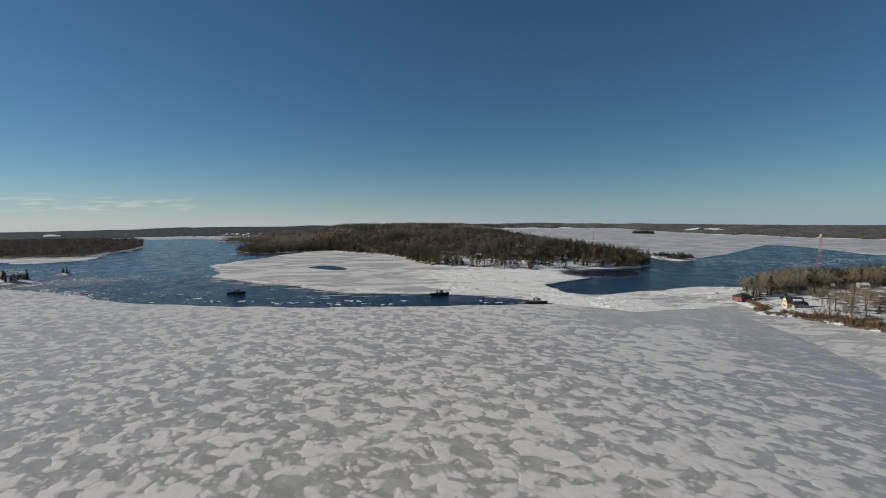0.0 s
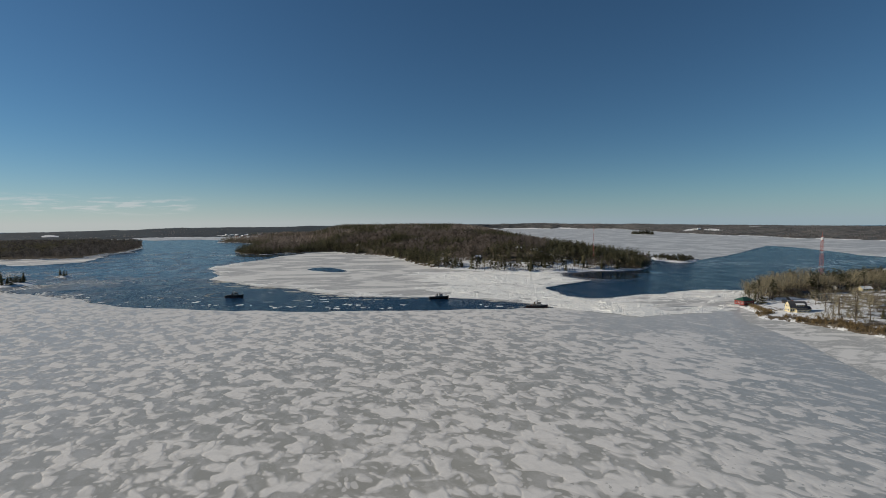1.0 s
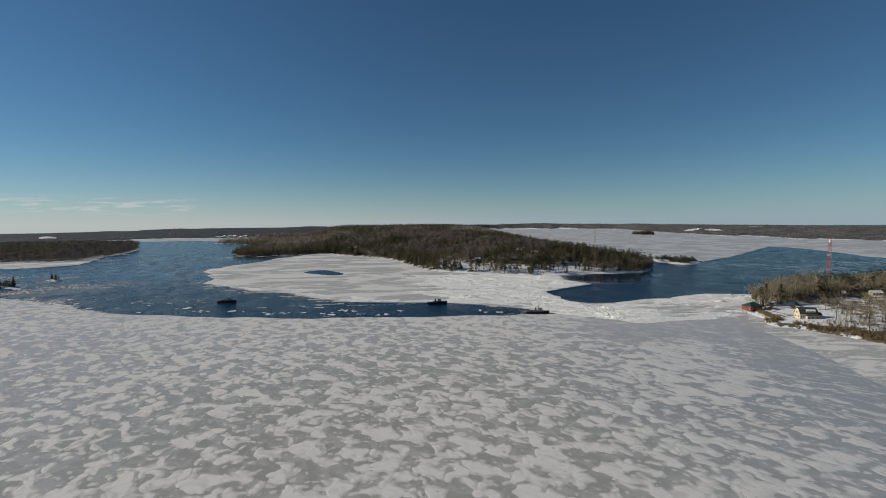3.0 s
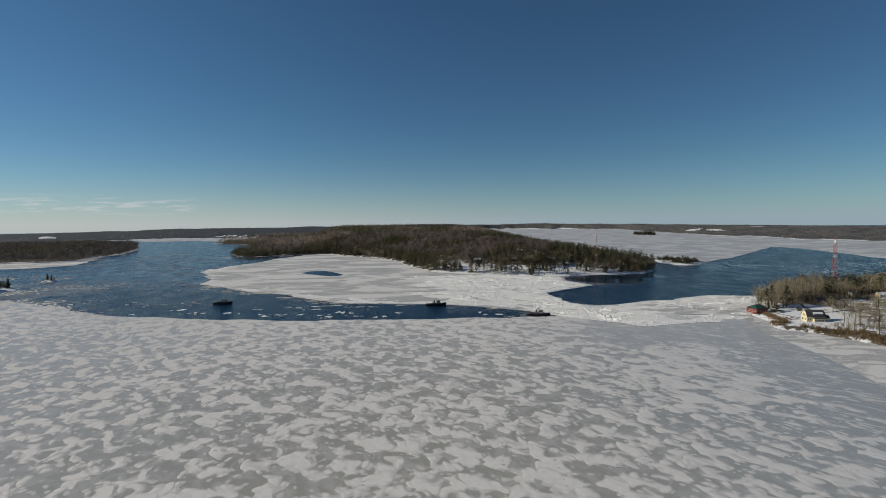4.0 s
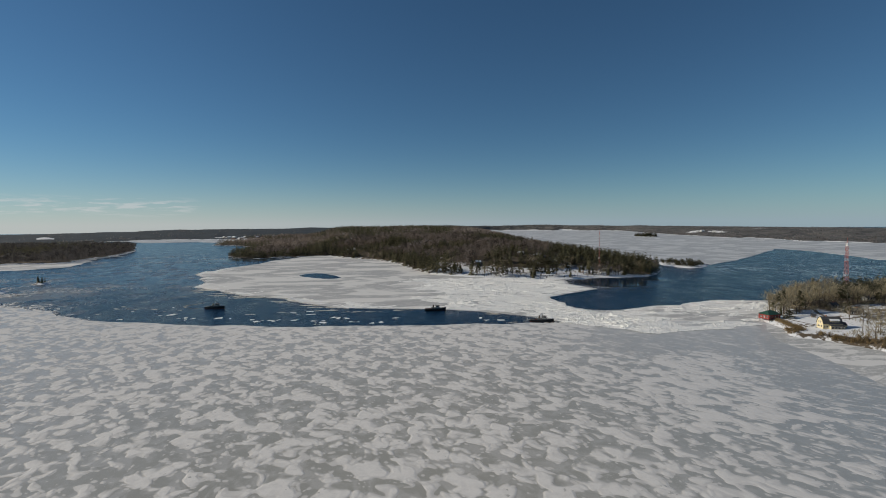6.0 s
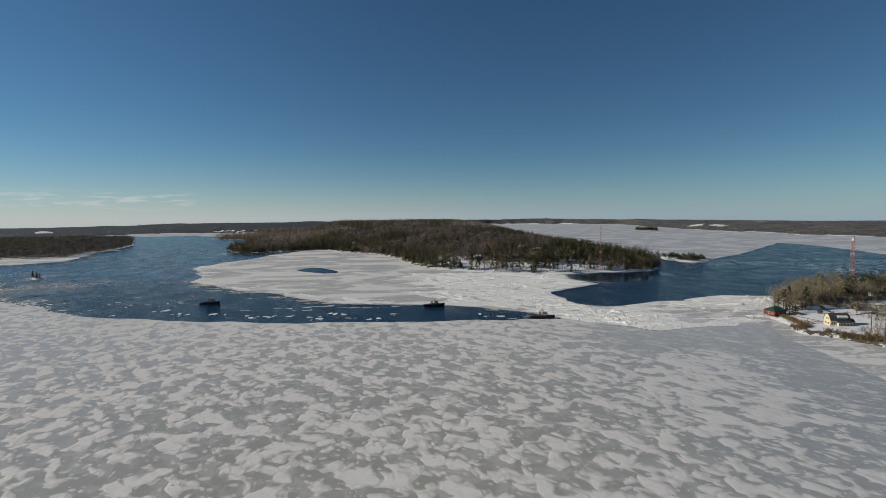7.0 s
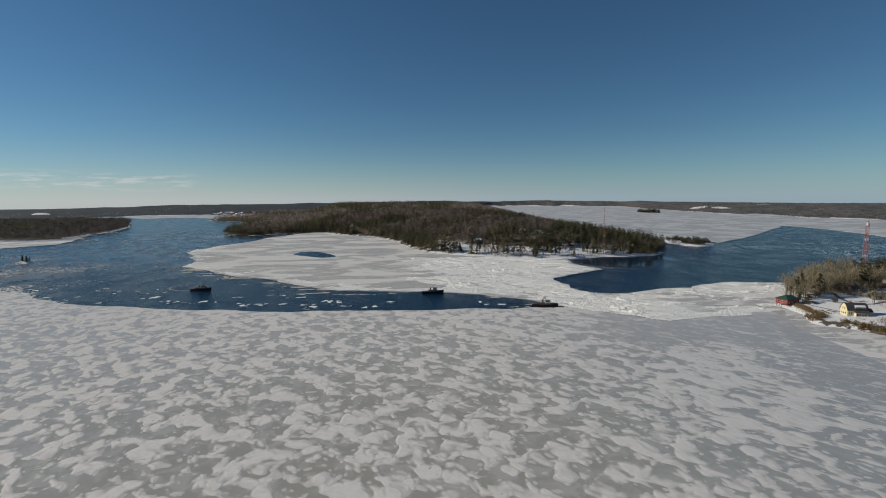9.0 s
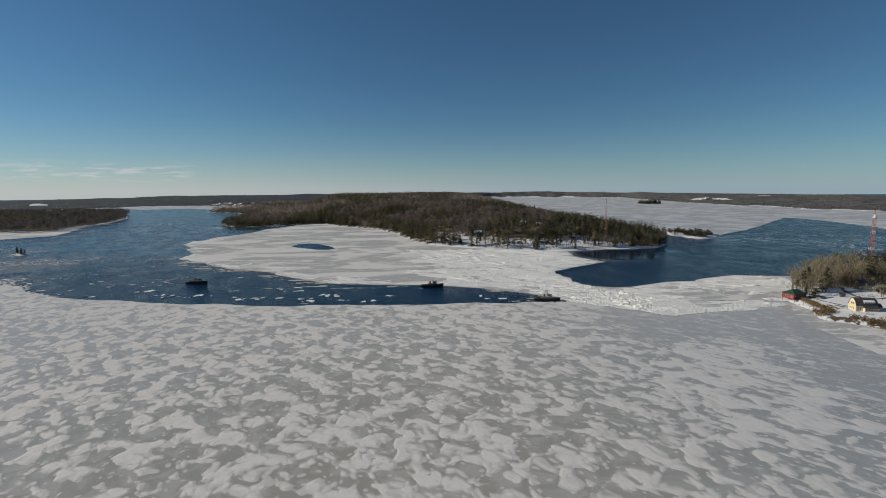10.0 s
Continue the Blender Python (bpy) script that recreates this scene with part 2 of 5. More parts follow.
    # paler towards the west: glare from the sun's side put into the ice colour
    thin = n.math("MULTIPLY", n.ramp(x, -60, -240, 0.0, 0.65), n.ramp(n.noise(n.coord, 0.3, 4, 0.6), 0.35, 0.6, 0.5, 1.0))
    ice = n.mix(thin, ice, (0.495, 0.482, 0.458))
    # bluer towards the east: reflected blue sky painted into the ice colour
    ice = n.mix(n.ramp(x, 0, 190, 0, 0.85), ice, n.mix(n.noise(n.coord, 0.4, 4, 0.65), (0.30, 0.325, 0.337), (0.395, 0.416, 0.425)))
    # towards the lead the bare ice is dusted over
    ice = n.mix(n.math("MULTIPLY", n.ramp(y, 230, 400, 0, 0.75), n.ramp(n.noise(lobed, 0.3, 3, 0.6), 0.3, 0.6, 0.55, 1.0)), ice, (0.505, 0.49, 0.465))
    line = n.voronoi(n.mapping((1, 1, 1), 0.3), 0.016, "DISTANCE_TO_EDGE")
    ice = n.mix(n.ramp(line, 0.0, 0.004, 0.16, 0.0), ice, (0.58, 0.58, 0.58))
    hair = n.math("ABSOLUTE", n.math("SUBTRACT", n.noise(n.coord, 0.028, 3, 0.5, 0.6), 0.5))
    ice = n.mix(n.ramp(hair, 0.0, 0.0014, 0.28, 0.0), ice, (0.60, 0.60, 0.58))
    deep = n.ramp(both, 0.45, 0.64)
    white = n.mix(deep, (0.585, 0.563, 0.534), (0.755, 0.725, 0.688))
    white = n.mix(n.ramp(n.noise(n.coord, 0.35, 3, 0.55), 0.42, 0.66, 0.0, 0.4), white, (0.60, 0.582, 0.556))
    white = n.mix(n.ramp(fine, 0.45, 0.7, 0.0, 0.25), white, (0.56, 0.55, 0.53))
    # snow greyed eastwards in colour to go with that sky reflection
    white = n.mix(n.ramp(x, 0, 200, 0, 0.75), white, (0.60, 0.60, 0.60))
    white = n.mix(n.ramp(x, -80, -280, 0, 0.45), white, (0.575, 0.56, 0.54))
    col = n.mix(snow, ice, white)
    h = n.math("ADD", n.math("MULTIPLY", n.ramp(both, 0.425, 0.62), 0.26), n.math("MULTIPLY", fine, 0.03))
    return n.done(col, n.ramp(snow, 0, 1, 0.34, 0.65), n.bump(h, 0.5, 1.0), spec=0.5)


def mat_smooth_ice(name, a, b, scale=0.03, pull=2.0):
    """Thin wind-swept snow over smooth grey ice, in tongues with crisp rims."""
    n = Nodes(name)
    wide = n.mapping((pull, 1, 1), radians(8))
    broad = n.noise(wide, scale, 4, 0.5, 0.9)
    s = n.ramp(broad, 0.475, 0.56)
    f = n.noise(n.coord, 0.5, 5, 0.65)
    col = n.mix(s, a, b)
    tongue = n.noise(n.mapping((pull * 1.6, 1, 1), radians(14)), scale * 4.5, 3, 0.55, 0.8)
    col = n.mix(n.ramp(tongue, 0.55, 0.60, 0, 0.55), col, b)
    bare = n.noise(n.mapping((pull * 1.2, 1, 1), radians(-4)), scale * 2.2, 3, 0.55, 0.5)
    col = n.mix(n.ramp(bare, 0.60, 0.64, 0, 0.6), col, a)
    fleck = n.noise(n.mapping((2.2, 1, 1), radians(10)), scale * 12, 3, 0.6, 0.3)
    col = n.mix(n.ramp(fleck, 0.57, 0.64, 0, 0.45), col, b)
    line = n.math("ABSOLUTE", n.math("SUBTRACT", n.noise(wide, scale * 1.7, 3, 0.5, 0.8), 0.5))
    col = n.mix(n.ramp(line, 0.0, 0.006, 0.5, 0.0), col, (0.78, 0.77, 0.74))
    col = n.mix(n.ramp(f, 0.5, 0.75, 0, 0.25), col, (0.78, 0.78, 0.78))
    return n.done(col, 0.7, n.bump(f, 0.5, 0.25), spec=0.3)


def mat_white_ice():
    n = Nodes("broken_white_ice")
    f = n.noise(n.coord, 0.25, 5, 0.7)
    col = n.mix(n.island(), (0.90, 0.88, 0.83), (0.96, 0.945, 0.895))
    col = n.mix(n.ramp(f, 0.35, 0.65), n.mix(0.5, col, (0.66, 0.68, 0.68)), col)
    g = n.noise(n.coord, 1.0, 5, 0.75)
    col = n.mix(n.ramp(g, 0.3, 0.5, 0.22, 0.0), col, (0.60, 0.62, 0.62))
    # tilted plates, the shadow in their joints darkened into the colour
    bent = n.t.nodes.new("ShaderNodeVectorMath")
    bent.operation = "MULTIPLY_ADD"
    sway = n.t.nodes.new("ShaderNodeTexNoise")
    n.put(sway.inputs["Vector"], n.coord)
    sway.inputs["Scale"].default_value = 0.12
    n.put(bent.inputs[0], sway.outputs["Color"])
    bent.inputs[1].default_value = (11.0, 11.0, 0.0)
    n.put(bent.inputs[2], n.mapping((1.6, 1, 1), radians(28)))
    joint = n.voronoi(bent.outputs[0], 0.30, "DISTANCE_TO_EDGE")
    gap = n.ramp(joint, 0.0, 0.09, 1.0, 0.0)
    col = n.mix(n.math("MULTIPLY", gap, n.ramp(f, 0.35, 0.6, 0.0, 0.3)), col, (0.50, 0.515, 0.52))
    h = n.math("ADD", g, n.ramp(joint, 0.0, 0.25, 0.0, 0.3))
    return n.done(col, 0.75, n.bump(h, 0.9, 0.6), spec=0.3)


def mat_water():
    n = Nodes("river_water")
    big = n.noise(n.mapping((1, 2.2, 1), radians(15)), 0.05, 4, 0.55)
    small = n.noise(n.mapping((1, 1.8, 1), radians(-12)), 0.55, 5, 0.62, 0.4)
    swell = n.noise(n.mapping((2.2, 1, 1), radians(18)), 0.24, 3, 0.55, 0.5)
    h = n.math("ADD", n.math("ADD", n.math("MULTIPLY", big, 0.45), n.math("MULTIPLY", swell, 0.22)), n.math("MULTIPLY", small, 0.30))
    swirl = n.math("ABSOLUTE", n.math("SUBTRACT", n.noise(n.mapping((1, 3.2, 1), radians(-22)), 0.034, 5, 0.6, 1.6), 0.5))
    foam = n.math("MULTIPLY", n.ramp(swirl, 0.030, 0.0, 0, 0.9), n.ramp(n.noise(n.coord, 0.009, 3, 0.5), 0.40, 0.56))
    foam = n.math("MULTIPLY", foam, n.math("MULTIPLY", n.ramp(n.xyz(0), 400, 500, 0.03, 1.0), n.math("MULTIPLY", n.ramp(n.xyz(1), 600, 670, 0.05, 1.0), n.ramp(n.xyz(1), 1000, 850, 0.12, 1.0))))
    col = n.mix(foam, (0.004, 0.020, 0.048), (0.40, 0.45, 0.48))
    # a thin film of brash drawn out along the current, thick in the west
    film = n.noise(n.mapping((1.0, 1.3, 1), radians(-20)), 0.03, 7, 0.66, 1.2)
    west = n.math("MULTIPLY", n.ramp(n.xyz(0), -190, -400, 0, 1), n.ramp(n.xyz(1), 1700, 800, 0.2, 1))
    mush = n.math("MULTIPLY", n.ramp(n.xyz(0), -390, -500, 0, 0.16), n.ramp(n.xyz(1), 760, 600))
    film = n.math("ADD", film, mush)
    film = n.math("MULTIPLY", n.ramp(film, 0.42, 0.66, 0, 0.36), west)
    col = n.mix(film, col, (0.50, 0.50, 0.47))
    calm = 1.0
    for px, py, r in ((-440, 1160, 70), (-500, 1190, 60), (235, 690, 95), (300, 738, 50)):
        dx, dy = n.math("SUBTRACT", n.xyz(0), px), n.math("SUBTRACT", n.xyz(1), py)
        d = n.math("SQRT", n.math("ADD", n.math("MULTIPLY", dx, dx), n.math("MULTIPLY", dy, dy)))
        calm = n.math("MULTIPLY", n.ramp(d, r * 0.4, r, 0.02, 1.0), calm)
    lee = n.math("MULTIPLY", n.ramp(n.xyz(0), -120, -330, 0, 1), n.ramp(n.xyz(1), 520, 820, 0.0, 1))
    h = n.math("MULTIPLY", n.math("MULTIPLY", h, calm), n.ramp(lee, 0, 1, 1.0, 0.2))
    h = n.math("MULTIPLY", h, n.ramp(n.xyz(0), 150, 350, 1.0, 1.7))
    n.bsdf.inputs["IOR"].default_value = 1.33
    return n.done(col, n.math("MULTIPLY", n.ramp(big, 0.3, 0.7, 0.12, 0.24), n.math("ADD", n.ramp(calm, 0, 1, 0.3, 1.0), n.math("MULTIPLY", film, 2.5))), n.bump(h, 1.0, 3.0), spec=0.5)


def mat_land():
    """Leaf litter and rock, with snow where the ground lies open."""
    n = Nodes("snowy_ground")
    at = n.t.nodes.new("ShaderNodeAttribute")
    at.attribute_name = "snow"
    a = n.noise(n.coord, 0.09, 5, 0.62)
    b = n.noise(n.coord, 0.6, 4, 0.6)
    litter = n.mix(b, (0.065, 0.05, 0.035), (0.15, 0.12, 0.085))
    snow = n.mix(b, (0.66, 0.67, 0.69), (0.80, 0.80, 0.80))
    both = n.math("ADD", n.math("MULTIPLY", a, 0.65), n.math("MULTIPLY", b, 0.35))
    lie = n.math("ADD", at.outputs["Fac"], n.math("MULTIPLY", n.math("SUBTRACT", both, 0.5), 3.2))
    col = n.mix(n.ramp(lie, 0.35, 0.62), litter, snow)
    return n.done(col, 0.9, n.bump(b, 0.6, 0.5), spec=0.2)


def mat_far_land():
    n = Nodes("far_wooded_ground")
    a = n.noise(n.coord, 0.02, 5, 0.6)
    east = n.mix(n.ramp(a, 0.4, 0.6), (0.083, 0.083, 0.08), (0.17, 0.158, 0.145))
    # evergreen west with blue distance haze put into its colour, bare hardwood east
    col = n.mix(n.ramp(n.xyz(0), -700, 1500), n.mix(a, (0.045, 0.054, 0.062), (0.075, 0.084, 0.092)), east)
    at = n.t.nodes.new("ShaderNodeAttribute")
    at.attribute_name = "snow"
    col = n.mix(n.ramp(at.outputs["Fac"], 0.3, 0.7), col, (0.75, 0.75, 0.75))
    return n.done(col, 0.95, n.bump(a, 0.5, 3.0), spec=0.1)


def mat_leaves(name, a, b, spec=0.15, patch=0.0):
    n = Nodes(name)
    f = n.noise(n.coord, 0.14, 2, 0.6)
    col = n.mix(n.ramp(n.island(), -0.6, 1.6), a, b)
    col = n.mix(n.ramp(f, 0.4, 0.7, 0.0, 0.4), col, tuple(0.6 * c for c in a))
    if patch:
        col = n.mix(n.ramp(n.noise(n.coord, 0.006, 4, 0.6), 0.42, 0.6, 0.0, patch), col, tuple(0.55 * c for c in a))
    # every tree a little lighter or darker than its neighbours
    at = n.t.nodes.new("ShaderNodeAttribute")
    at.attribute_name = "tone"
    own = n.math("ADD", n.t.nodes.new("ShaderNodeObjectInfo").outputs["Random"], 2.5)
    tone = n.math("MULTIPLY", n.math("ADD", at.outputs["Fac"], 1.0), n.math("MULTIPLY", own, 0.333))
    tint = n.t.nodes.new("ShaderNodeVectorMath")
    tint.operation = "SCALE"
    n.put(tint.inputs[0], col)
    n.put(tint.inputs["Scale"], tone)
    col = tint.outputs[0]
    n.done(col, 0.8, spec=spec)
    thin = n.t.nodes.new("ShaderNodeBsdfTranslucent")
    n.put(thin.inputs["Color"], col)
    both = n.t.nodes.new("ShaderNodeMixShader")
    both.inputs[0].default_value = 0.42
    n.t.links.new(n.bsdf.outputs[0], both.inputs[1])
    n.t.links.new(thin.outputs[0], both.inputs[2])
    n.t.links.new(both.outputs[0], n.t.nodes["Material Output"].inputs["Surface"])
    return n.mat


def mat_plain(name, color, rough=0.6, metal=0.0, grain=0.12, scale=1.5):
    n = Nodes(name)
    f = n.noise(n.coord, scale, 5, 0.65)
    col = n.mix(n.ramp(f, 0.3, 0.7), tuple(c * (1 - grain) for c in color), tuple(min(1, c * (1 + grain)) for c in color))
    return n.done(col, rough, n.bump(f, 0.2, 0.02), metal)


M_NEAR = mat_near_ice()
M_MID = mat_smooth_ice("windswept_ice", (0.43, 0.425, 0.415), (0.72, 0.70, 0.665), 0.017, 1.9)
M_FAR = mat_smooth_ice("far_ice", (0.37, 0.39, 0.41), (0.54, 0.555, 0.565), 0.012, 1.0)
M_RUBBLE = mat_white_ice()
M_WATER = mat_water()
M_LAND = mat_land()
M_FARLAND = mat_far_land()
M_CONIFER = mat_leaves("conifer_needles", (0.078, 0.078, 0.044), (0.185, 0.168, 0.096))
M_TWIG = mat_leaves("bare_twigs", (0.19, 0.157, 0.13), (0.31, 0.255, 0.215))
M_NEARTWIG = mat_leaves("near_bare_twigs", (0.30, 0.255, 0.165), (0.49, 0.42, 0.28))
# far twigs greyed in colour to stand in for distance haze
M_FARTWIG = mat_leaves("far_bare_trees", (0.185, 0.168, 0.155), (0.32, 0.285, 0.26), patch=0.7)
# bare twigs darkened in colour for the left island's shadow side
M_LEFTTWIG = mat_leaves("shade_toned_bare_trees", (0.078, 0.071, 0.066), (0.13, 0.116, 0.106))
# far evergreens tinted blue: aerial haze put into the base colour
M_FARWOOD = mat_leaves("haze_tinted_far_trees", (0.054, 0.070, 0.083), (0.105, 0.125, 0.138))
M_BARK = mat_plain("bark", (0.13, 0.10, 0.075), 0.9, 0, 0.35, 3)
M_SCRUB = mat_leaves("dry_brush", (0.20, 0.145, 0.075), (0.36, 0.265, 0.14))

# ---- plan ----
NEAR_FRONT = [(-760, 700), (-640, 618), (-560, 572), (-480, 545), (-419, 516), (-383, 504), (-358, 479), (-339, 471), (-315, 458), (-285, 450), (-242, 443),
              (-225, 437), (-186, 430), (-166, 431), (-144, 426), (-113, 422), (-94, 426), (-47, 426), (-10, 425), (32, 431), (53, 427),
              (75, 432), (102, 430)]
RUBBLE_SOUTH = [(118, 417), (131, 409), (144, 402), (152, 391), (162, 387), (181, 394), (208, 400), (228, 399), (253, 413)]
SEAM = [(128, 442), (160, 436), (200, 432), (240, 432), (262, 436)]
MID_FRONT = [(102, 430), (98, 439), (94, 447), (78, 461), (59, 472), (41, 484), (27, 489), (2, 497), (-38, 499), (-69, 503), (-90, 506), (-108, 515),
             (-121, 524), (-149, 544), (-165, 557), (-175, 571), (-205, 585), (-236, 599), (-268, 626), (-294, 651), (-332, 675), (-336, 710),
             (-344, 732), (-374, 773), (-372, 785), (-412, 834), (-423, 882), (-411, 896), (-412, 941), (-404, 968), (-385, 1038), (-385, 1120)]
EAST_ICE = [(180, 735), (173, 675), (185, 647), (195, 625), (164, 600), (141, 581), (122, 567), (121, 551), (123, 536), (129, 527), (126, 508), (133, 495),
            (140, 487), (154, 483), (170, 485), (194, 496), (212, 506), (240, 507), (242, 513), (255, 522), (292, 536), (318, 532), (350, 530)]
ISLAND = [(-569, 1293), (-514, 1215), (-438, 1195), (-413, 1236), (-326, 1268), (-301, 1278), (-240, 1194), (-164, 1134), (-119, 1070), (-89, 1003),
          (-73, 946), (-47, 876), (-17, 809), (5, 785), (57, 758), (95, 740), (133, 732), (171, 727), (212, 733), (242, 751), (257, 745), (284, 753),
          (311, 752), (330, 772), (366, 829), (398, 900), (408, 1000), (392, 1090), (362, 1190), (345, 1400), (325, 1700), (345, 2300), (320, 2900),
          (-100, 3300), (-700, 3300), (-1050, 2700), (-1010, 2240), (-940, 1980), (-820, 1930), (-700, 1780), (-620, 1500)]
LEFT_ISLAND = [(-948, 1082), (-879, 1078), (-837, 1102), (-857, 1174), (-892, 1265), (-886, 1306), (-906, 1380), (-988, 1571), (-1140, 1800), (-1190, 1890),
               (-1290, 1960), (-1500, 1950), (-1800, 1800), (-2400, 1500), (-2400, 1000), (-1300, 960)]
RIGHT_LAND = [(343, 526), (319, 491), (289, 460), (266, 438), (266, 422), (263, 405), (254, 387), (253, 376), (260, 369), (268, 362), (278, 345), (290, 315),
              (330, 250), (500, 200), (1000, 300), (1000, 820), (640, 720), (540, 640), (430, 580), (380, 548)]
SPIT = [(415, 925), (425, 890), (440, 872), (467, 884), (500, 922), (508, 950), (498, 985), (462, 1010), (425, 985)]
FAR_ISLET = [(1040, 2640), (1050, 2590), (1080, 2545), (1112, 2506), (1130, 2520), (1110, 2570), (1075, 2625)]
WATER_NORTH = [(508, 930), (548, 970), (617, 1027), (750, 1172), (864, 1296), (949, 1395), (974, 1385), (976, 1285), (950, 1167), (927, 1082), (900, 1016), (930, 830)]


WEST_ISLET = [(-600, 672), (-560, 655), (-545, 632), (-556, 610), (-600, 605), (-670, 625), (-670, 672)]
ROCK_ISLET = [(-594, 728), (-585, 717), (-573, 718), (-568, 728), (-578, 738), (-590, 737)]
CREST = [(285, 458), (300, 462), (330, 488), (352, 520), (430, 570), (540, 630), (640, 700), (760, 700), (760, 520), (560, 500), (470, 482), (400, 476), (345, 464), (318, 450), (298, 440)]


def terrain_height(poly, rise, top, rough, seed, bank=1.2):
    def h(x, y):
        d = shore_distance(poly, x, y) + fbm(np.asarray(x) / 30, np.asarray(y) / 30, seed, 3) * 4
        z = smooth(0, 6, d) * bank + np.minimum(np.maximum(d - 3, 0) * rise, top)
        z = z + smooth(10, 120, d) * fbm(np.asarray(x) / 180, np.asarray(y) / 180, seed + 9, 4) * rough
        return np.where(d < 0, np.maximum(d * 0.3, -2.5), z)
    return h


def island_height(x, y):
    base = terrain_height(ISLAND, 0.12, 30, 8, 3, 2.0)(x, y)
    ridge = smooth(800, 1900, np.asarray(y, float)) * 16 * smooth(0, 200, shore_distance(ISLAND, x, y))
    low = smooth(-0.20, -0.29, np.asarray(x, float) / np.asarray(y, float))
    town = 13 * np.exp(-(np.hypot(np.asarray(x) + 960, (np.asarray(y) - 2380) * 0.8) / 190) ** 2)
    return np.where(base > 0, (base + ridge) * (1 - 0.80 * low) + town, base)


def point_height(x, y):
    """The point with the houses; its bank stands higher in the south."""
    low = terrain_height(RIGHT_LAND, 0.055, 9, 1.2, 31, 2.2)(x, y)
    d = shore_distance(RIGHT_LAND, x, y)
    return low + 2.0 * smooth(378, 345, np.asarray(y, float)) * smooth(1, 9, d)


LANDS = {
    "island": (ISLAND, island_height, 14),
    "left_island": (LEFT_ISLAND, terrain_height(LEFT_ISLAND, 0.06, 7, 3, 21), 14),
    "right_land": (RIGHT_LAND, point_height, 4),
    "spit": (SPIT, terrain_height(SPIT, 0.05, 1.0, 0.3, 41, 1.2), 5),
    "west_islet": (WEST_ISLET, terrain_height(WEST_ISLET, 0.1, 2.0, 0.4, 61), 5),
    "rock_islet": (ROCK_ISLET, terrain_height(ROCK_ISLET, 0.1, 1.0, 0.3, 66, 1.8), 2.5),
    "far_islet": (FAR_ISLET, terrain_height(FAR_ISLET, 0.1, 3, 1, 51), 8),
}


def island_snow(x, y):
    d = shore_distance(ISLAND, x, y)
    front = smooth(-30, 20, x) * smooth(305, 265, x) * smooth(95, 45, d)
    return np.clip(0.72 * smooth(9, 4, d) * (0.6 + 0.4 * smooth(40, -20, x)) + front * 0.78 + 0.02 + smooth(95, 40, np.hypot(x + 950, (y - 2300) * 0.7)) + 0.5 * smooth(0.45, 0.6, fbm(x / 60, y / 60, 63, 2)), 0, 1)


SNOW = {
    "island": island_snow,
    "left_island": lambda x, y: smooth(14, 7, shore_distance(LEFT_ISLAND, x, y)),
    "right_land": lambda x, y: np.clip(0.66 + 0.2 * smooth(325, 305, x) * smooth(374, 386, y) - 0.6 * smooth(13, 6, shore_distance(RIGHT_LAND, x, y)) * smooth(3, 6, shore_distance(RIGHT_LAND, x, y)) * smooth(402, 392, y) - 0.18 * smooth(372, 350, y) - 0.2 * smooth(318, 350, x) - 0.3 * smooth(-4, 10, shore_distance(CREST, x, y)), 0, 1),
    "spit": lambda x, y: x * 0 + 0.85,
    "far_islet": lambda x, y: smooth(14, 7, shore_distance(FAR_ISLET, x, y)),
    "west_islet": lambda x, y: x * 0 + 0.8,
    "rock_islet": lambda x, y: x * 0 + 0.62,
}


def build_land(name, label, mat):
    poly, h, step = LANDS[name]
    p = np.array(poly)
    x = np.arange(p[:, 0].min() - step * 2, p[:, 0].max() + step * 3, step)
    y = np.arange(p[:, 1].min() - step * 2, p[:, 1].max() + step * 3, step)
    X, Y = np.meshgrid(x, y)
    Z = h(X, Y)
    keep = Z > -2.4
    n = len(x)
    v = np.stack([X.ravel(), Y.ravel(), Z.ravel()], 1)
    jj, ii = np.meshgrid(np.arange(len(y) - 1), np.arange(n - 1), indexing="ij")
    a = (jj * n + ii).ravel()
    k = keep.ravel()
    ok = k[a] | k[a + 1] | k[a + n] | k[a + n + 1]
    a = a[ok]
    tris = np.concatenate([np.stack([a, a + 1, a + n + 1], 1), np.stack([a, a + n + 1, a + n], 1)])
    used, inv = np.unique(tris, return_inverse=True)
    sn = SNOW[name](v[used][:, 0], v[used][:, 1])
    ob = new("ground_" + name, fast_mesh(name, v[used], inv.reshape(-1, 3), mat, True, sn))
    return tagged(ob, label, "ground", kind="structure")


build_land("island", "snowy wooded island ground rising from the shore", M_LAND)
build_land("left_island", "low snowy ground under dark woods", M_LAND)
build_land("right_land", "snow-covered sloping point with brown bank", M_LAND)
build_land("spit", "low snowy rock spit beyond the channel", M_LAND)
build_land("west_islet", "low snowy islet with a few evergreens", M_LAND)
build_land("rock_islet", "small snowy rock in the river", M_LAND)
build_land("far_islet", "small far wooded islet in the ice", M_LAND)

# far shore all round: distance of the shore and height of the ridge, by bearing
FAR_R = [(-80, 2600), (-45, 2700), (-36, 2950), (-31, 3150), (-27, 3050), (-22, 2950), (-10, 3500), (3, 4300), (5.6, 4800), (11, 4720), (13.1, 4610),
         (14, 4740), (17, 4560), (20, 4510), (23, 3700), (24.2, 3440), (26.3, 3074), (28.4, 2894), (30.9, 2630), (32.8, 2676), (35.5, 2450), (36.8, 2305),
         (38, 2346), (42, 2240), (80, 2200)]
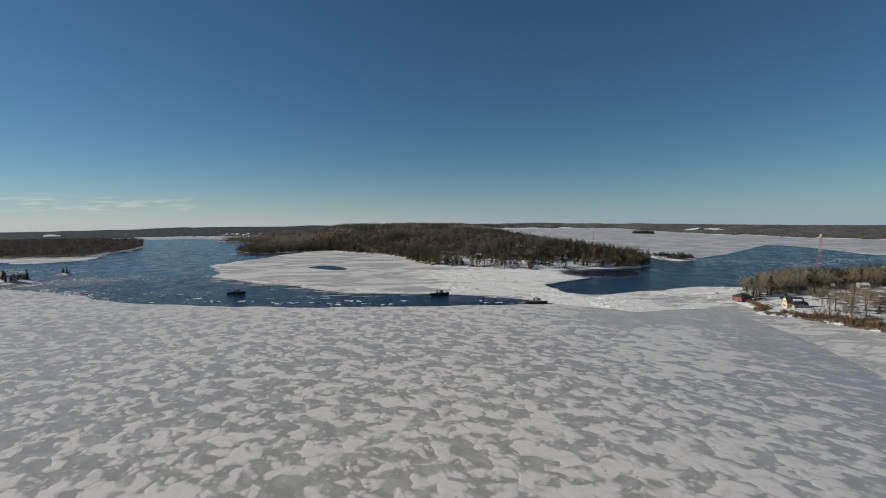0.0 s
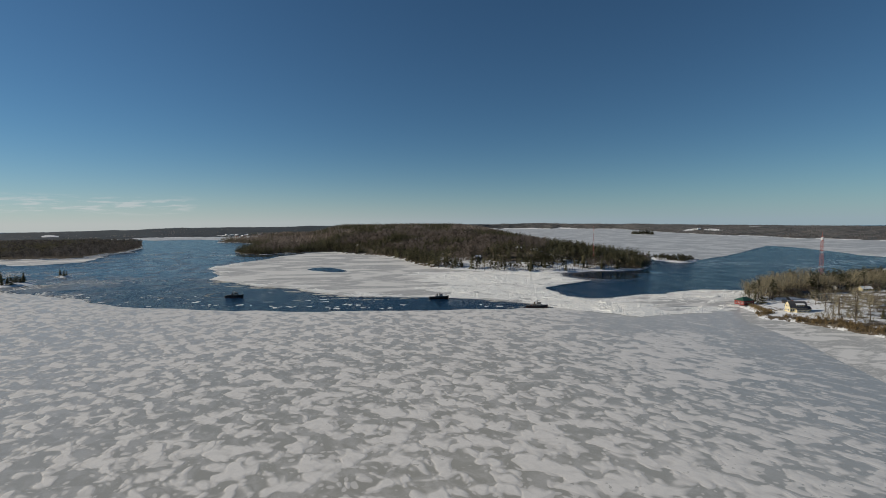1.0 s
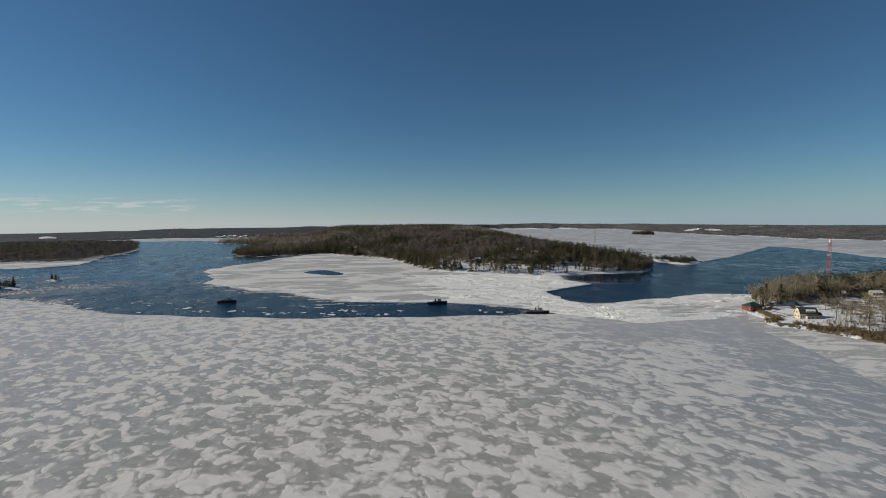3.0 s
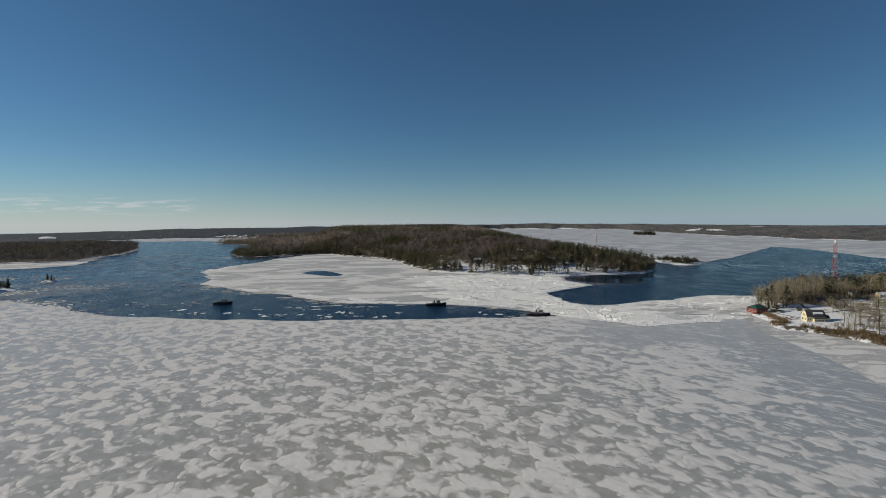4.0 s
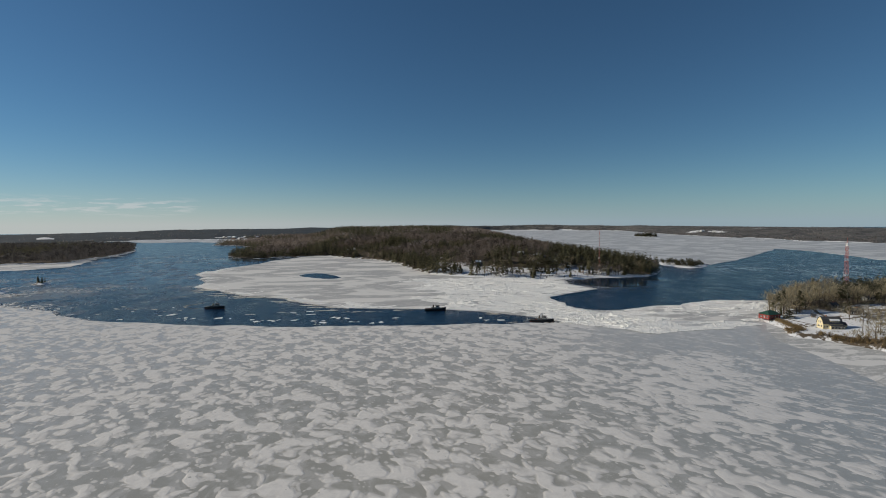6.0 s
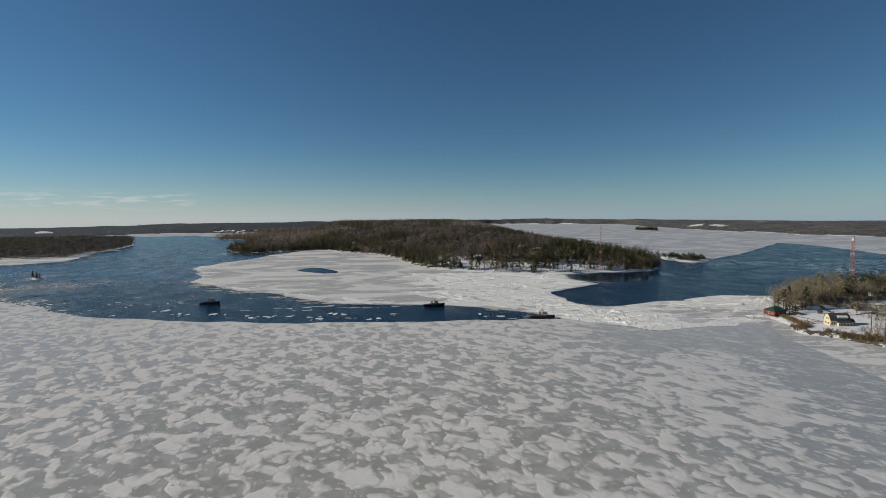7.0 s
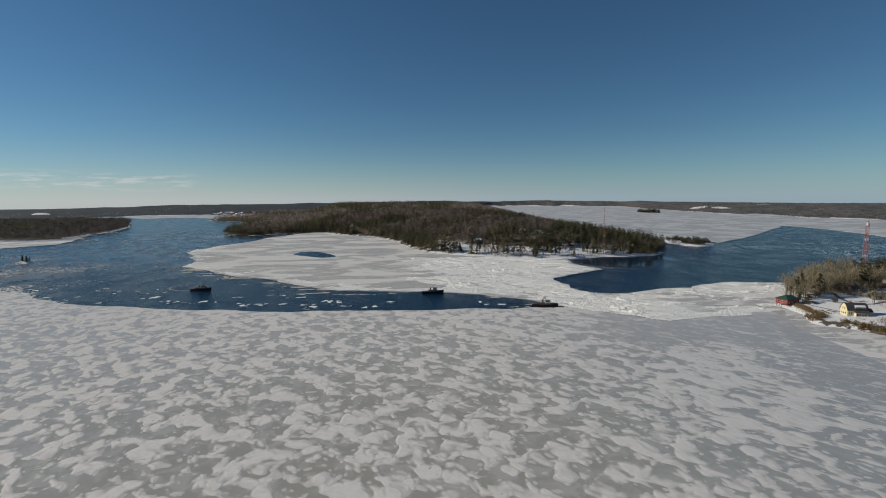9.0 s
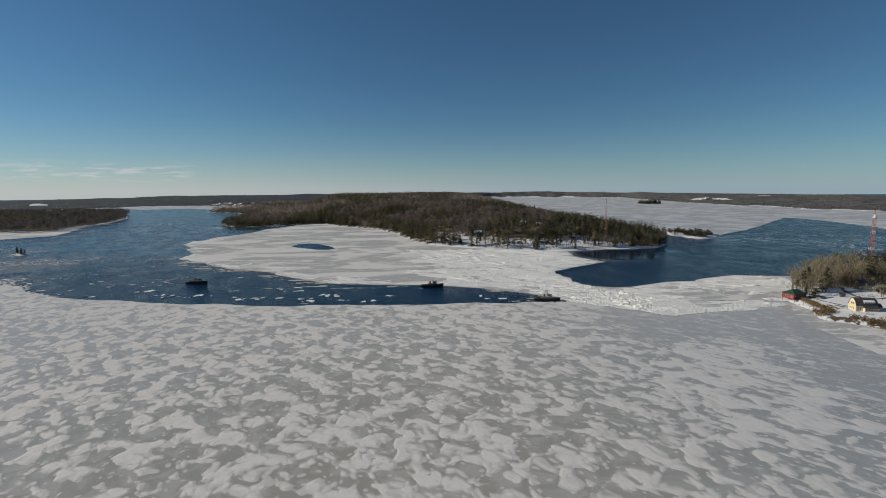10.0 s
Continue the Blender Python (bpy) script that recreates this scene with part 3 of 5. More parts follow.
FAR_H = [(-80, 16), (-45, 18), (-36, 24), (-30, 36), (-20, 44), (-5, 52), (5, 52), (15, 50), (22, 42), (30, 33), (36, 23), (42, 18), (80, 8)]


def far_height(az, r):
    r0 = np.interp(az, *zip(*FAR_R)) + fbm(az * 1.3, az * 0 + 3, 5, 4) * 40
    top = np.interp(az, *zip(*FAR_H))
    u = (r - r0) / np.maximum(4900 - r0, 60)
    n = fbm(az / 5, r / 900, 71, 4)
    fold = fbm(az / 2.2, r / 330, 72, 3) * np.clip(1.3 - u, 0.3, 1)
    return np.where(r < r0, -3, 2.0 + np.maximum(0, top * smooth(0, 0.9, u) * (0.9 + 0.25 * n) + 13 * fold * smooth(0.02, 0.25, u)))


FIELDS = [(27.6, 3430, 0.7, 130), (29.6, 3420, 0.8, 110), (-39.6, 3500, 0.55, 120), (-10, 4250, 0.8, 120), (-24.5, 3300, 0.9, 90), (33.5, 4100, 0.5, 120)]


def far_open(az, r):
    out = az * 0.0
    for a, b, da, dr in FIELDS:
        out = np.maximum(out, smooth(1.15, 0.9, np.hypot((az - a) / da, (r - b) / dr) + 0.5 * fbm(az * 3, r / 60, 209, 3)))
    r0 = np.interp(az, *zip(*FAR_R))
    return np.maximum(out, 0.8 * smooth(35, 15, r - r0))


def build_far_land():
    az = np.arange(-75, 75.01, 0.25)
    rr = np.linspace(2150, 4930, 110)
    A, R = np.meshgrid(az, rr)
    Z = far_height(A, R)
    v = np.stack([(R * np.sin(np.radians(A))).ravel(), (R * np.cos(np.radians(A))).ravel(), Z.ravel()], 1)
    n = len(az)
    jj, ii = np.meshgrid(np.arange(len(rr) - 1), np.arange(n - 1), indexing="ij")
    a = (jj * n + ii).ravel()
    k = (Z > -2).ravel()
    a = a[k[a] | k[a + 1] | k[a + n] | k[a + n + 1]]
    tris = np.concatenate([np.stack([a, a + n + 1, a + 1], 1), np.stack([a, a + n, a + n + 1], 1)])
    used, inv = np.unique(tris, return_inverse=True)
    tagged(new("ground_far_shore", fast_mesh("far_shore", v[used], inv.reshape(-1, 3), M_FARLAND, True, far_open(A, R).ravel()[used])),
           "distant wooded low hills along the far shore", "hills", kind="structure")


build_far_land()

# water: one sheet to the horizon
wv = [(-9000, -4000, 0), (9000, -4000, 0), (9000, 9000, 0), (-9000, 9000, 0)]
tagged(new("water", raw_mesh("water", wv, [(0, 1, 2, 3)], [M_WATER])), "deep blue rippled river water", "water", kind="structure")


def ice_sheet(name, outline, top, mat, label, step=7, wob=2.0, seed=1, thick=0.7):
    bm = bmesh.new()
    pts = ragged(outline, step, wob, seed)
    f = bm.faces.new([bm.verts.new((x, y, top)) for x, y in pts])
    if f.normal.z < 0 or f.calc_area() and sum(pts[i - 1][0] * pts[i][1] - pts[i][0] * pts[i - 1][1] for i in range(len(pts))) < 0:
        f.normal_flip()
    g = bmesh.ops.extrude_face_region(bm, geom=[f])
    low = [v for v in g["geom"] if isinstance(v, bmesh.types.BMVert)]
    for v in low:
        v.co.z -= thick
    bmesh.ops.triangulate(bm, faces=[q for q in bm.faces if len(q.verts) > 4])
    bmesh.ops.recalc_face_normals(bm, faces=bm.faces[:])
    me = bpy.data.meshes.new(name)
    bm.to_mesh(me)
    bm.free()
    me.materials.append(mat)
    return tagged(new(name, me), label, "ice", kind="structure")


ice_sheet("ice_near", NEAR_FRONT + SEAM + [(300, 440), (420, 380), (420, 150), (700, 100), (700, -700), (-1400, -700), (-1400, 900), (-1000, 900)], 0.35, M_NEAR,
          "grey frozen river ice with wind-packed snow patches", 5, 3.0, 2)
ice_sheet("ice_middle", MID_FRONT + [(-330, 1300), (0, 1000), (150, 800)] + EAST_ICE + [(370, 480), (300, 436)] + SEAM[::-1], 0.5, M_MID,
          "windswept white ice sheet in the channel", 5, 2.4, 3, 0.9)
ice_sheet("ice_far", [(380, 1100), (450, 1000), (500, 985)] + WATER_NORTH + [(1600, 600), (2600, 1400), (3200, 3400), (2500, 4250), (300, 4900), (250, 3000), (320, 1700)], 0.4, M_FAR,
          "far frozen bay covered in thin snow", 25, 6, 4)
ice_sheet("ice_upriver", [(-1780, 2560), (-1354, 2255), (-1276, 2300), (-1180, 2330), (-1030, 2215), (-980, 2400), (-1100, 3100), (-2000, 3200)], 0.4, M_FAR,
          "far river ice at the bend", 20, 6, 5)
ice_sheet("ice_shelf", [(-1100, 1000), (-900, 960), (-801, 925), (-780, 962), (-760, 1005), (-790, 1080), (-846, 1190), (-872, 1230), (-880, 1150), (-850, 1100), (-1000, 1095)], 0.35, M_MID,
          "strip of shore ice along the low island", 9, 14, 6)


def rubble_sheet(name, box4, step, label, mask):
    """Pressed and broken white ice: a rough skin over part of the sheet."""
    x, y = np.arange(box4[0], box4[1], step), np.arange(box4[2], box4[3], step)
    X, Y = np.meshgrid(x, y)
    X = X + (hash2(np.round(X * 7).astype(np.int64), np.round(Y * 7).astype(np.int64), 1) - 0.5) * 0.7 * step
    poly = MID_FRONT + [(-330, 1300), (0, 1000), (150, 800)] + EAST_ICE + [(370, 480), (300, 430)] + RUBBLE_SOUTH[::-1]
    d = shore_distance(poly, X, Y)
    body, ridge = mask(X, Y, d)
    u, w = X * 0.88 - Y * 0.47, X * 0.47 + Y * 0.88
    crease = (1 - np.minimum(1, np.abs(fbm(u / 30, w / 7, 97, 3)) * 2.6)) ** 3
    crumple = np.abs(fbm(u / 13, w / 2.8, 85, 3)) * 1.2 + np.abs(fbm(X / 1.5, Y / 1.5, 87, 2)) * 0.5 + 1.1 * crease * (0.4 + vnoise(X / 1.2, Y / 1.2, 98)) - 0.35
    calm = 0.35 + 0.65 * smooth(-0.25, 0.3, fbm(X / 34, Y / 22, 93, 3))
    line = np.exp(-(fbm(u / 60, w / 26, 95, 3) / 0.05) ** 2)
    Z = 0.42 + body * (0.1 + (1.2 * crumple + 0.7 * line * np.abs(fbm(X / 2, Y / 2, 96, 2))) * np.maximum(calm, line)) + ridge * (0.2 + 1.4 * np.abs(fbm(X / 3, Y / 3, 89, 2)))
    k = ((body + ridge > 0.04) & (d > 0.6)).ravel()
    n = len(x)
    v = np.stack([X.ravel(), Y.ravel(), Z.ravel()], 1)
    jj, ii = np.meshgrid(np.arange(len(y) - 1), np.arange(n - 1), indexing="ij")
    a = (jj * n + ii).ravel()
    a = a[k[a] & k[a + 1] & k[a + n] & k[a + n + 1]]
    tris = np.concatenate([np.stack([a, a + 1, a + n + 1], 1), np.stack([a, a + n + 1, a + n], 1)])
    used, inv = np.unique(tris, return_inverse=True)
    tagged(new(name, fast_mesh(name, v[used], inv.reshape(-1, 3), M_RUBBLE)), label, "ice", kind="structure")


def east_mask(X, Y, d):
    edge = fbm(X / 28, Y / 14, 83, 4)
    body = smooth(-0.25, 0.12, edge + 1.1 * smooth(-55, 55, X + 0.15 * (Y - 500)) - 0.62)
    gaps = smooth(-0.2, 0.15, fbm(X / 40, Y / 13, 91, 4) - 0.10 + 0.45 * smooth(440, 485, Y) + 0.7 * smooth(195, 135, X))
    body = body * np.maximum(gaps, smooth(200, 150, X)) * smooth(0, 9, d + 9 * edge)
    body = body * (1 - 0.95 * smooth(0.05, 0.3, fbm(X / 22, Y / 9, 99, 3) + 0.38 * smooth(1.1, 0.4, np.hypot((X - 236) / 62, (Y - 452) / 30)) - 0.12) * smooth(160, 185, X))
    ridge = np.exp(-(shore_distance([(124, 515), (130, 490), (135, 468), (139, 438), (147, 410), (151, 412), (143, 440), (139, 470), (134, 492), (128, 517)], X, Y) / 5.0) ** 2)
    ridge = np.maximum(ridge, 0.5 * np.exp(-(shore_distance([(150, 398), (185, 402), (225, 408), (225, 410), (185, 404), (150, 400)], X, Y) / 4.0) ** 2))
    return body, ridge


def west_mask(X, Y, d):
    edge = fbm(X / 30, Y / 12, 183, 4)
    body = 0.75 * smooth(-0.15, 0.2, edge + 0.55 * smooth(26, 2, d) - 0.22) * smooth(46, 14, d) * smooth(-35, -75, X)
    return body, body * 0


rubble_sheet("ice_rubble", (-60, 350, 384, 745), 0.85, "field of crumpled white rubble ice", east_mask)
rubble_sheet("ice_rim", (-435, -36, 490, 960), 1.5, "rough white rim of the ice sheet", west_mask)
M_APRON = mat_smooth_ice("shore_fast_ice", (0.42, 0.42, 0.41), (0.70, 0.685, 0.66), 0.07)
ice_sheet("ice_apron", [(262, 418), (250, 398), (243, 385), (237, 369), (235, 345), (233, 320), (228, 298), (225, 280), (220, 259), (215, 239), (203, 205), (180, 165), (140, 110), (360, 110),
                        (340, 250), (300, 310), (285, 350), (275, 380), (275, 410)], 0.362, M_APRON, "whitish shore-fast ice below the bank", 5, 2.4, 7, 0.06)


# ---- trees ----
def blades(base, tip, width, droop=0.0):
    """Flat slivers from base points to tips: two triangles each, bent in the middle."""
    base, tip = np.asarray(base, float), np.asarray(tip, float)
    width = np.asarray(width, float)
    d = tip - base
    side = np.cross(d, [0, 0, 1.0])
    side /= np.linalg.norm(side, axis=1, keepdims=True) + 1e-9
    mid = base + d * 0.55 + np.array([0, 0, 1.0]) * (np.linalg.norm(d, axis=1, keepdims=True) * droop)
    n = len(base)
    v = np.concatenate([base, mid + side * width[:, None], mid - side * width[:, None], tip])
    i = np.arange(n)
    t = np.concatenate([np.stack([i, i + n, i + 2 * n], 1), np.stack([i + n, i + 3 * n, i + 2 * n], 1)])
    return v, t


def cone_tris(p0, p1, r0, r1, n=5):
    p0, p1 = np.asarray(p0, float), np.asarray(p1, float)
    a = np.arange(n) / n * 2 * math.pi
    ring = np.stack([np.cos(a), np.sin(a), 0 * a], 1)
    v = np.concatenate([p0 + ring * r0, p1 + ring * r1])
    i = np.arange(n)
    j = (i + 1) % n
    return v, np.concatenate([np.stack([i, j, j + n], 1), np.stack([i, j + n, i + n], 1)])


def join(*pieces):
    vs, ts, k = [], [], 0
    for v, t in pieces:
        vs.append(v)
        ts.append(t + k)
        k += len(v)
    return np.concatenate(vs), np.concatenate(ts)


def spruce(g, h=14.0, tiers=8, per=6, bare=0.12, spread=0.21):
    """Drooping tiers of boughs round a straight stem, with gaps."""
    b, t, w = [], [], []
    for k in range(tiers):
        u = k / (tiers - 1)
        z = h * (bare + (0.97 - bare) * u)
        r = h * spread * (1 - u) ** 0.75 + 0.35
        a0 = g.random() * 6.3
        for m in range(per if u < 0.75 else max(3, per - 2)):
            a = a0 + m * 6.283 / per + g.normal(0, 0.25)
            rr = r * g.uniform(0.72, 1.12)
            b.append((0, 0, z + h * 0.05))
            t.append((rr * math.cos(a), rr * math.sin(a), z - rr * g.uniform(0.15, 0.5)))
            w.append(rr * 0.33)
    return blades(b, t, w, 0.06)


def pine(g, h=17.0, clumps=11, bare=0.38, per=7):
    """A white pine: bare stem, rounded tufts of needles in loose storeys, ragged outline."""
    b, t, w = [], [], []
    for k in range(clumps):
        u = (k + g.random()) / clumps
        z = h * (bare + (0.96 - bare) * u)
        r = h * g.uniform(0.04, 0.20) * (1.25 - 1.12 * u)
        a = k * 2.4 + g.normal(0, 0.4)
        c = np.array([r * math.cos(a), r * math.sin(a), z])
        puff = h * g.uniform(0.055, 0.085) * (1.2 - 0.72 * u)
        for m in range(per):
            d = g.normal(0, 1, 3)
            d = d / (np.linalg.norm(d) + 1e-6) * (puff * 1.5, puff * 1.5, puff * 0.8)
            o = g.normal(0, 0.35, 3) * puff
            b.append(c + o - d * 0.35)
            t.append(c + o + d * 0.9)
            w.append(puff * g.uniform(0.45, 0.8))
    return blades(b, t, w, 0.12)


def hardwood(g, h=15.0, n=44, w0=0.17, bare=0.25):
    """A leafless crown of fine rising twigs."""
    b, t, w = [], [], []
    for k in range(n):
        u = g.uniform(0, 1)
        z = h * (bare + (0.85 - bare) * u)
        r = h * 0.24 * math.sin(math.pi * min(0.95, 0.22 + 0.7 * u)) * math.sqrt(g.random())
        a = g.random() * 6.3
        c = np.array([r * math.cos(a), r * math.sin(a), z])
        out = np.array([math.cos(a), math.sin(a), 0]) * g.uniform(0.1, 1.0)
        d = (out + np.array([g.normal(0, 0.3), g.normal(0, 0.3), g.uniform(0.5, 1.1)])) * h * g.uniform(0.07, 0.16)
        b.append(c - d * 0.4)
        t.append(c + d)
        w.append(w0 * g.uniform(0.6, 1.5))
    return blades(b, t, w, 0.05)


def bare_tree(g, h=15.0, limbs_n=7, branches=5, twigs=5, w0=0.05):
    """A leafless crown: rising limbs that fork into branches and fine twigs."""
    b, t, w = [], [], []
    up = np.array([0, 0, 1.0])
    for i in range(limbs_n):
        u = (i + g.random()) / limbs_n
        p = np.array([0, 0, h * (0.22 + 0.5 * u)])
        a = i * 2.4 + g.normal(0, 0.4)
        out = np.array([math.cos(a), math.sin(a), 0])
        L = h * (0.40 - 0.20 * u) * g.uniform(0.8, 1.15)
        d = (out * g.uniform(0.55, 1.0) + up * g.uniform(0.5, 0.9)) * L
        b.append(p); t.append(p + d); w.append(w0 * 2.6)
        for j in range(branches):
            q = p + d * g.uniform(0.35, 1.0)
            e = d * g.uniform(0.3, 0.5) + g.normal(0, 0.2, 3) * L + up * 0.10 * L
            b.append(q); t.append(q + e); w.append(w0 * 1.5)
            for k in range(twigs):
                r = q + e * g.uniform(0.3, 1.0)
                f = e * g.uniform(0.3, 0.55) + g.normal(0, 0.15, 3) * L + up * 0.04 * L
                b.append(r); t.append(r + f); w.append(w0 * g.uniform(0.7, 1.3))
    return blades(b, t, w, 0.04)


def trunk_for(h, r):
    return cone_tris((0, 0, -0.6), (0, 0, h), r, r * 0.25, 5)


def limbs(g, h, n=7):
    ps = [trunk_for(h * 0.9, h * 0.016)]
    for k in range(n):
        z = h * g.uniform(0.28, 0.7)
        a = g.random() * 6.3
        L = h * g.uniform(0.18, 0.3)
        v, t = cone_tris((0, 0, 0), (0, 0, L), h * 0.006, h * 0.0015, 4)
        m = np.array(Euler((g.uniform(0.4, 0.9), 0, a)).to_matrix())
        ps.append((v @ m.T + [0, 0, z], t))
    return join(*ps)


def scatter(area, n, seed, gap=0.0):
    """Random spots where area(x, y) says yes; area gives its own bounds."""
    g = np.random.default_rng(seed)
    x0, x1, y0, y1 = area["box"]
    x, y = g.uniform(x0, x1, n), g.uniform(y0, y1, n)
    ok = area["inside"](x, y)
    x, y = x[ok], y[ok]
    if gap:
        cell = {}
        keep = []
        for i, (a, b) in enumerate(zip(x, y)):
            k = (int(a // gap), int(b // gap))
            if k not in cell:
                cell[k] = 1
                keep.append(i)
        x, y = x[keep], y[keep]
    return x, y


def grown(templates, x, y, z, size, seed, girth=1.0):
    """Many trees in one mesh."""
    g = np.random.default_rng(seed)
    vs, ts, tn, k = [], [], [], 0
    which = g.integers(0, len(templates), len(x))
    for q, (v, t) in enumerate(templates):
        s = np.where(which == q)[0]
        if not len(s):
            continue
        a = g.uniform(0, 6.283, len(s))
        sc = size[s]
        c, d = np.cos(a)[:, None], np.sin(a)[:, None]
        wide = (sc * girth * g.uniform(0.8, 1.25, len(s)))[:, None]
        X = (v[:, 0] * c - v[:, 1] * d) * wide + x[s][:, None]
        Y = (v[:, 0] * d + v[:, 1] * c) * wide + y[s][:, None]
        Z = v[:, 2] * sc[:, None] + z[s][:, None]
        vs.append(np.stack([X, Y, Z], 2).reshape(-1, 3))
        ts.append((t[None] + (np.arange(len(s)) * len(v))[:, None, None]).reshape(-1, 3) + k)
        tn.append(np.repeat(g.uniform(-0.55, 0.6, len(s)), len(v)))
        k += len(s) * len(v)
    return np.concatenate(vs), np.concatenate(ts), np.concatenate(tn)


g0 = np.random.default_rng(11)
SPRUCE = [spruce(g0, 15, 8, 7, 0.08, 0.25) for _ in range(5)]
PINE = [pine(g0, 16, 10, 0.22, 8) for _ in range(6)]
HARD = [hardwood(g0, 15, 100, 0.2) for _ in range(5)]
STEM = [trunk_for(9, 0.2)]


def island_mix(x, y):
    """Evergreens along the western shore, leafless woods behind them, evergreens on the ridge and the eastern point."""
    d = shore_distance(ISLAND, x, y)
    shore = 1.3 * smooth(62, 25, d) * smooth(60, -20, x)
    return shore - 0.30 * smooth(40, 80, d) * smooth(330, 230, d) * smooth(200, 60, x) + 0.45 * smooth(180, 320, x) + 0.35 * smooth(260, 420, d)


def wood(name, key, count, seed, conifers, label, gap, size=1.0, keep=None, stems=True, where=None, twig=None, pines=0.55, vary=0.3):
    poly, h, step = LANDS[key]
    p = np.array(poly)
    area = {"box": where or (p[:, 0].min(), p[:, 0].max(), p[:, 1].min(), p[:, 1].max()),
            "inside": lambda x, y: (shore_distance(poly, x, y) > 4.5) & (keep(x, y) if keep else True)}
    x, y = scatter(area, count, seed, gap)
    g = np.random.default_rng(seed + 1)
    z = h(x, y) - 0.3
    mixed = fbm(x / 120, y / 105, seed, 3) * 2.1 + g.normal(0, 0.14, len(x)) + (island_mix(x, y) if key == "island" else 0.95 * smooth(385, 450, x) if key == "right_land" else 0)
    con = mixed + conifers > 0
    sz = size * g.uniform(0.85 - vary, 0.85 + vary, len(x)) * (1 + 0.3 * fbm(x / 45, y / 45, seed + 5, 2))
    tall = g.random(len(x)) < pines
    made = []
    for kind, sel, mat, tpl in (("conifers", con & ~tall, M_CONIFER, SPRUCE), ("pines", con & tall, M_CONIFER, PINE), ("hardwoods", ~con, twig or M_TWIG, HARD)):
        if sel.any():
            v, t, tone = grown(tpl, x[sel], y[sel], z[sel], sz[sel], seed + 3, {"conifers": 1.15, "pines": 1.5, "hardwoods": 1.35}[kind])
            made.append(tagged(new(name + "_" + kind, fast_mesh(name, v, t, mat, tone=tone)), label + (", leafless grey-brown" if kind == "hardwoods" else ", dark evergreen"), "woods", kind="stuff"))
    if stems:
        v, t, tone = grown(STEM, x, y, z, sz, seed + 4)
        made.append(tagged(new(name + "_trunks", fast_mesh(name + "_trunks", v, t, M_BARK)), label + ", tree trunks", "woods", kind="stuff"))
    return made


def island_open(x, y):
    # thin woods on the snowy front slope, a clearing by the hut
    front = (x > 25) & (x < 235) & (shore_distance(ISLAND, x, y) < 70)
    thin = fbm(x / 22, y / 22, 77, 3) > 0.36
    town = np.hypot(x + 955, (y - 2330) * 0.7) < 120
    return (~front | thin) & ~town & ((fbm(x / 38, y / 38, 78, 3) > -0.36) | (y > 1300))


wood("island_woods", "island", 60000, 101, 0.14, "mixed winter woods on the island", 9.6, 1.2, island_open, True, (-640, 420, 730, 1500), None, 0.72)
HARD_NEAR = HARD[:]
HARD[:] = [hardwood(g0, 15, 26, 0.5) for _ in range(4)]
PINE_NEAR = PINE[:]
PINE[:] = [pine(g0, 17, 6, 0.25, 6) for _ in range(3)]
SPRUCE_NEAR = SPRUCE[:]
SPRUCE[:] = [spruce(g0, 15, 6, 5, 0.08, 0.27) for _ in range(3)]
wood("island_back_woods", "island", 60000, 131, 0.06, "mixed winter woods on the island ridge", 15.0, 1.3, island_open, False, (-1080, 400, 1500, 3300))
HARD[:] = [hardwood(g0, 15, 36, 0.5) for _ in range(4)]
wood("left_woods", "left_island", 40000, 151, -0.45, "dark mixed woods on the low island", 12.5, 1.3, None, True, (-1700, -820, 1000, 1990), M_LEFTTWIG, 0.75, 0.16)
HARD[:], PINE[:], SPRUCE[:] = HARD_NEAR, PINE_NEAR, SPRUCE_NEAR
wood("far_islet_trees", "far_islet", 1500, 171, 0.5, "dark trees on the far islet", 6.5, 1.5)


def far_woods():
    g = np.random.default_rng(201)
    n = 15000
    az = g.uniform(-48, 48, n)
    r0 = np.interp(az, *zip(*FAR_R))
    r = r0 + (4900 - r0) * g.random(n) ** 2.1 + 15
    keep = (fbm(az / 1.5, r / 260, 203, 3) > -0.42) & (far_open(az, r) < 0.3)
    az, r = az[keep], r[keep]
    z = far_height(az, r)
    ok = z > 1
    az, r, z = az[ok], r[ok], z[ok]
    x, y = r * np.sin(np.radians(az)), r * np.cos(np.radians(az))
    # a rounded clump of a few facets stands for one far tree
    tpl = [spruce(np.random.default_rng(k), 9, 3, 4, 0.0, 0.55) for k in range(3)]
    tw = [hardwood(np.random.default_rng(k + 9), 9, 9, 1.5, 0.0) for k in range(3)]
    con = 1.7 * fbm(az * 0.9, r / 260, 207, 3) + g.normal(0, 0.12, len(az)) > np.interp(az, (-20, 5, 30), (-0.5, 0.05, 0.5))
    sz = g.uniform(0.75, 1.05, len(az))
    v, t, tone = grown(tpl, x[con], y[con], z[con] - 0.5, sz[con], 205)
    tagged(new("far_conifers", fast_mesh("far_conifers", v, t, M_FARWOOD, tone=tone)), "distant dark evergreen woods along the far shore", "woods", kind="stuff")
    v, t, tone = grown(tw, x[~con], y[~con], z[~con] - 0.5, sz[~con], 206)
    tagged(new("far_hardwoods", fast_mesh("far_hardwoods", v, t, M_FARTWIG, tone=tone)), "distant leafless grey-brown woods along the far shore", "woods", kind="stuff")


far_woods()


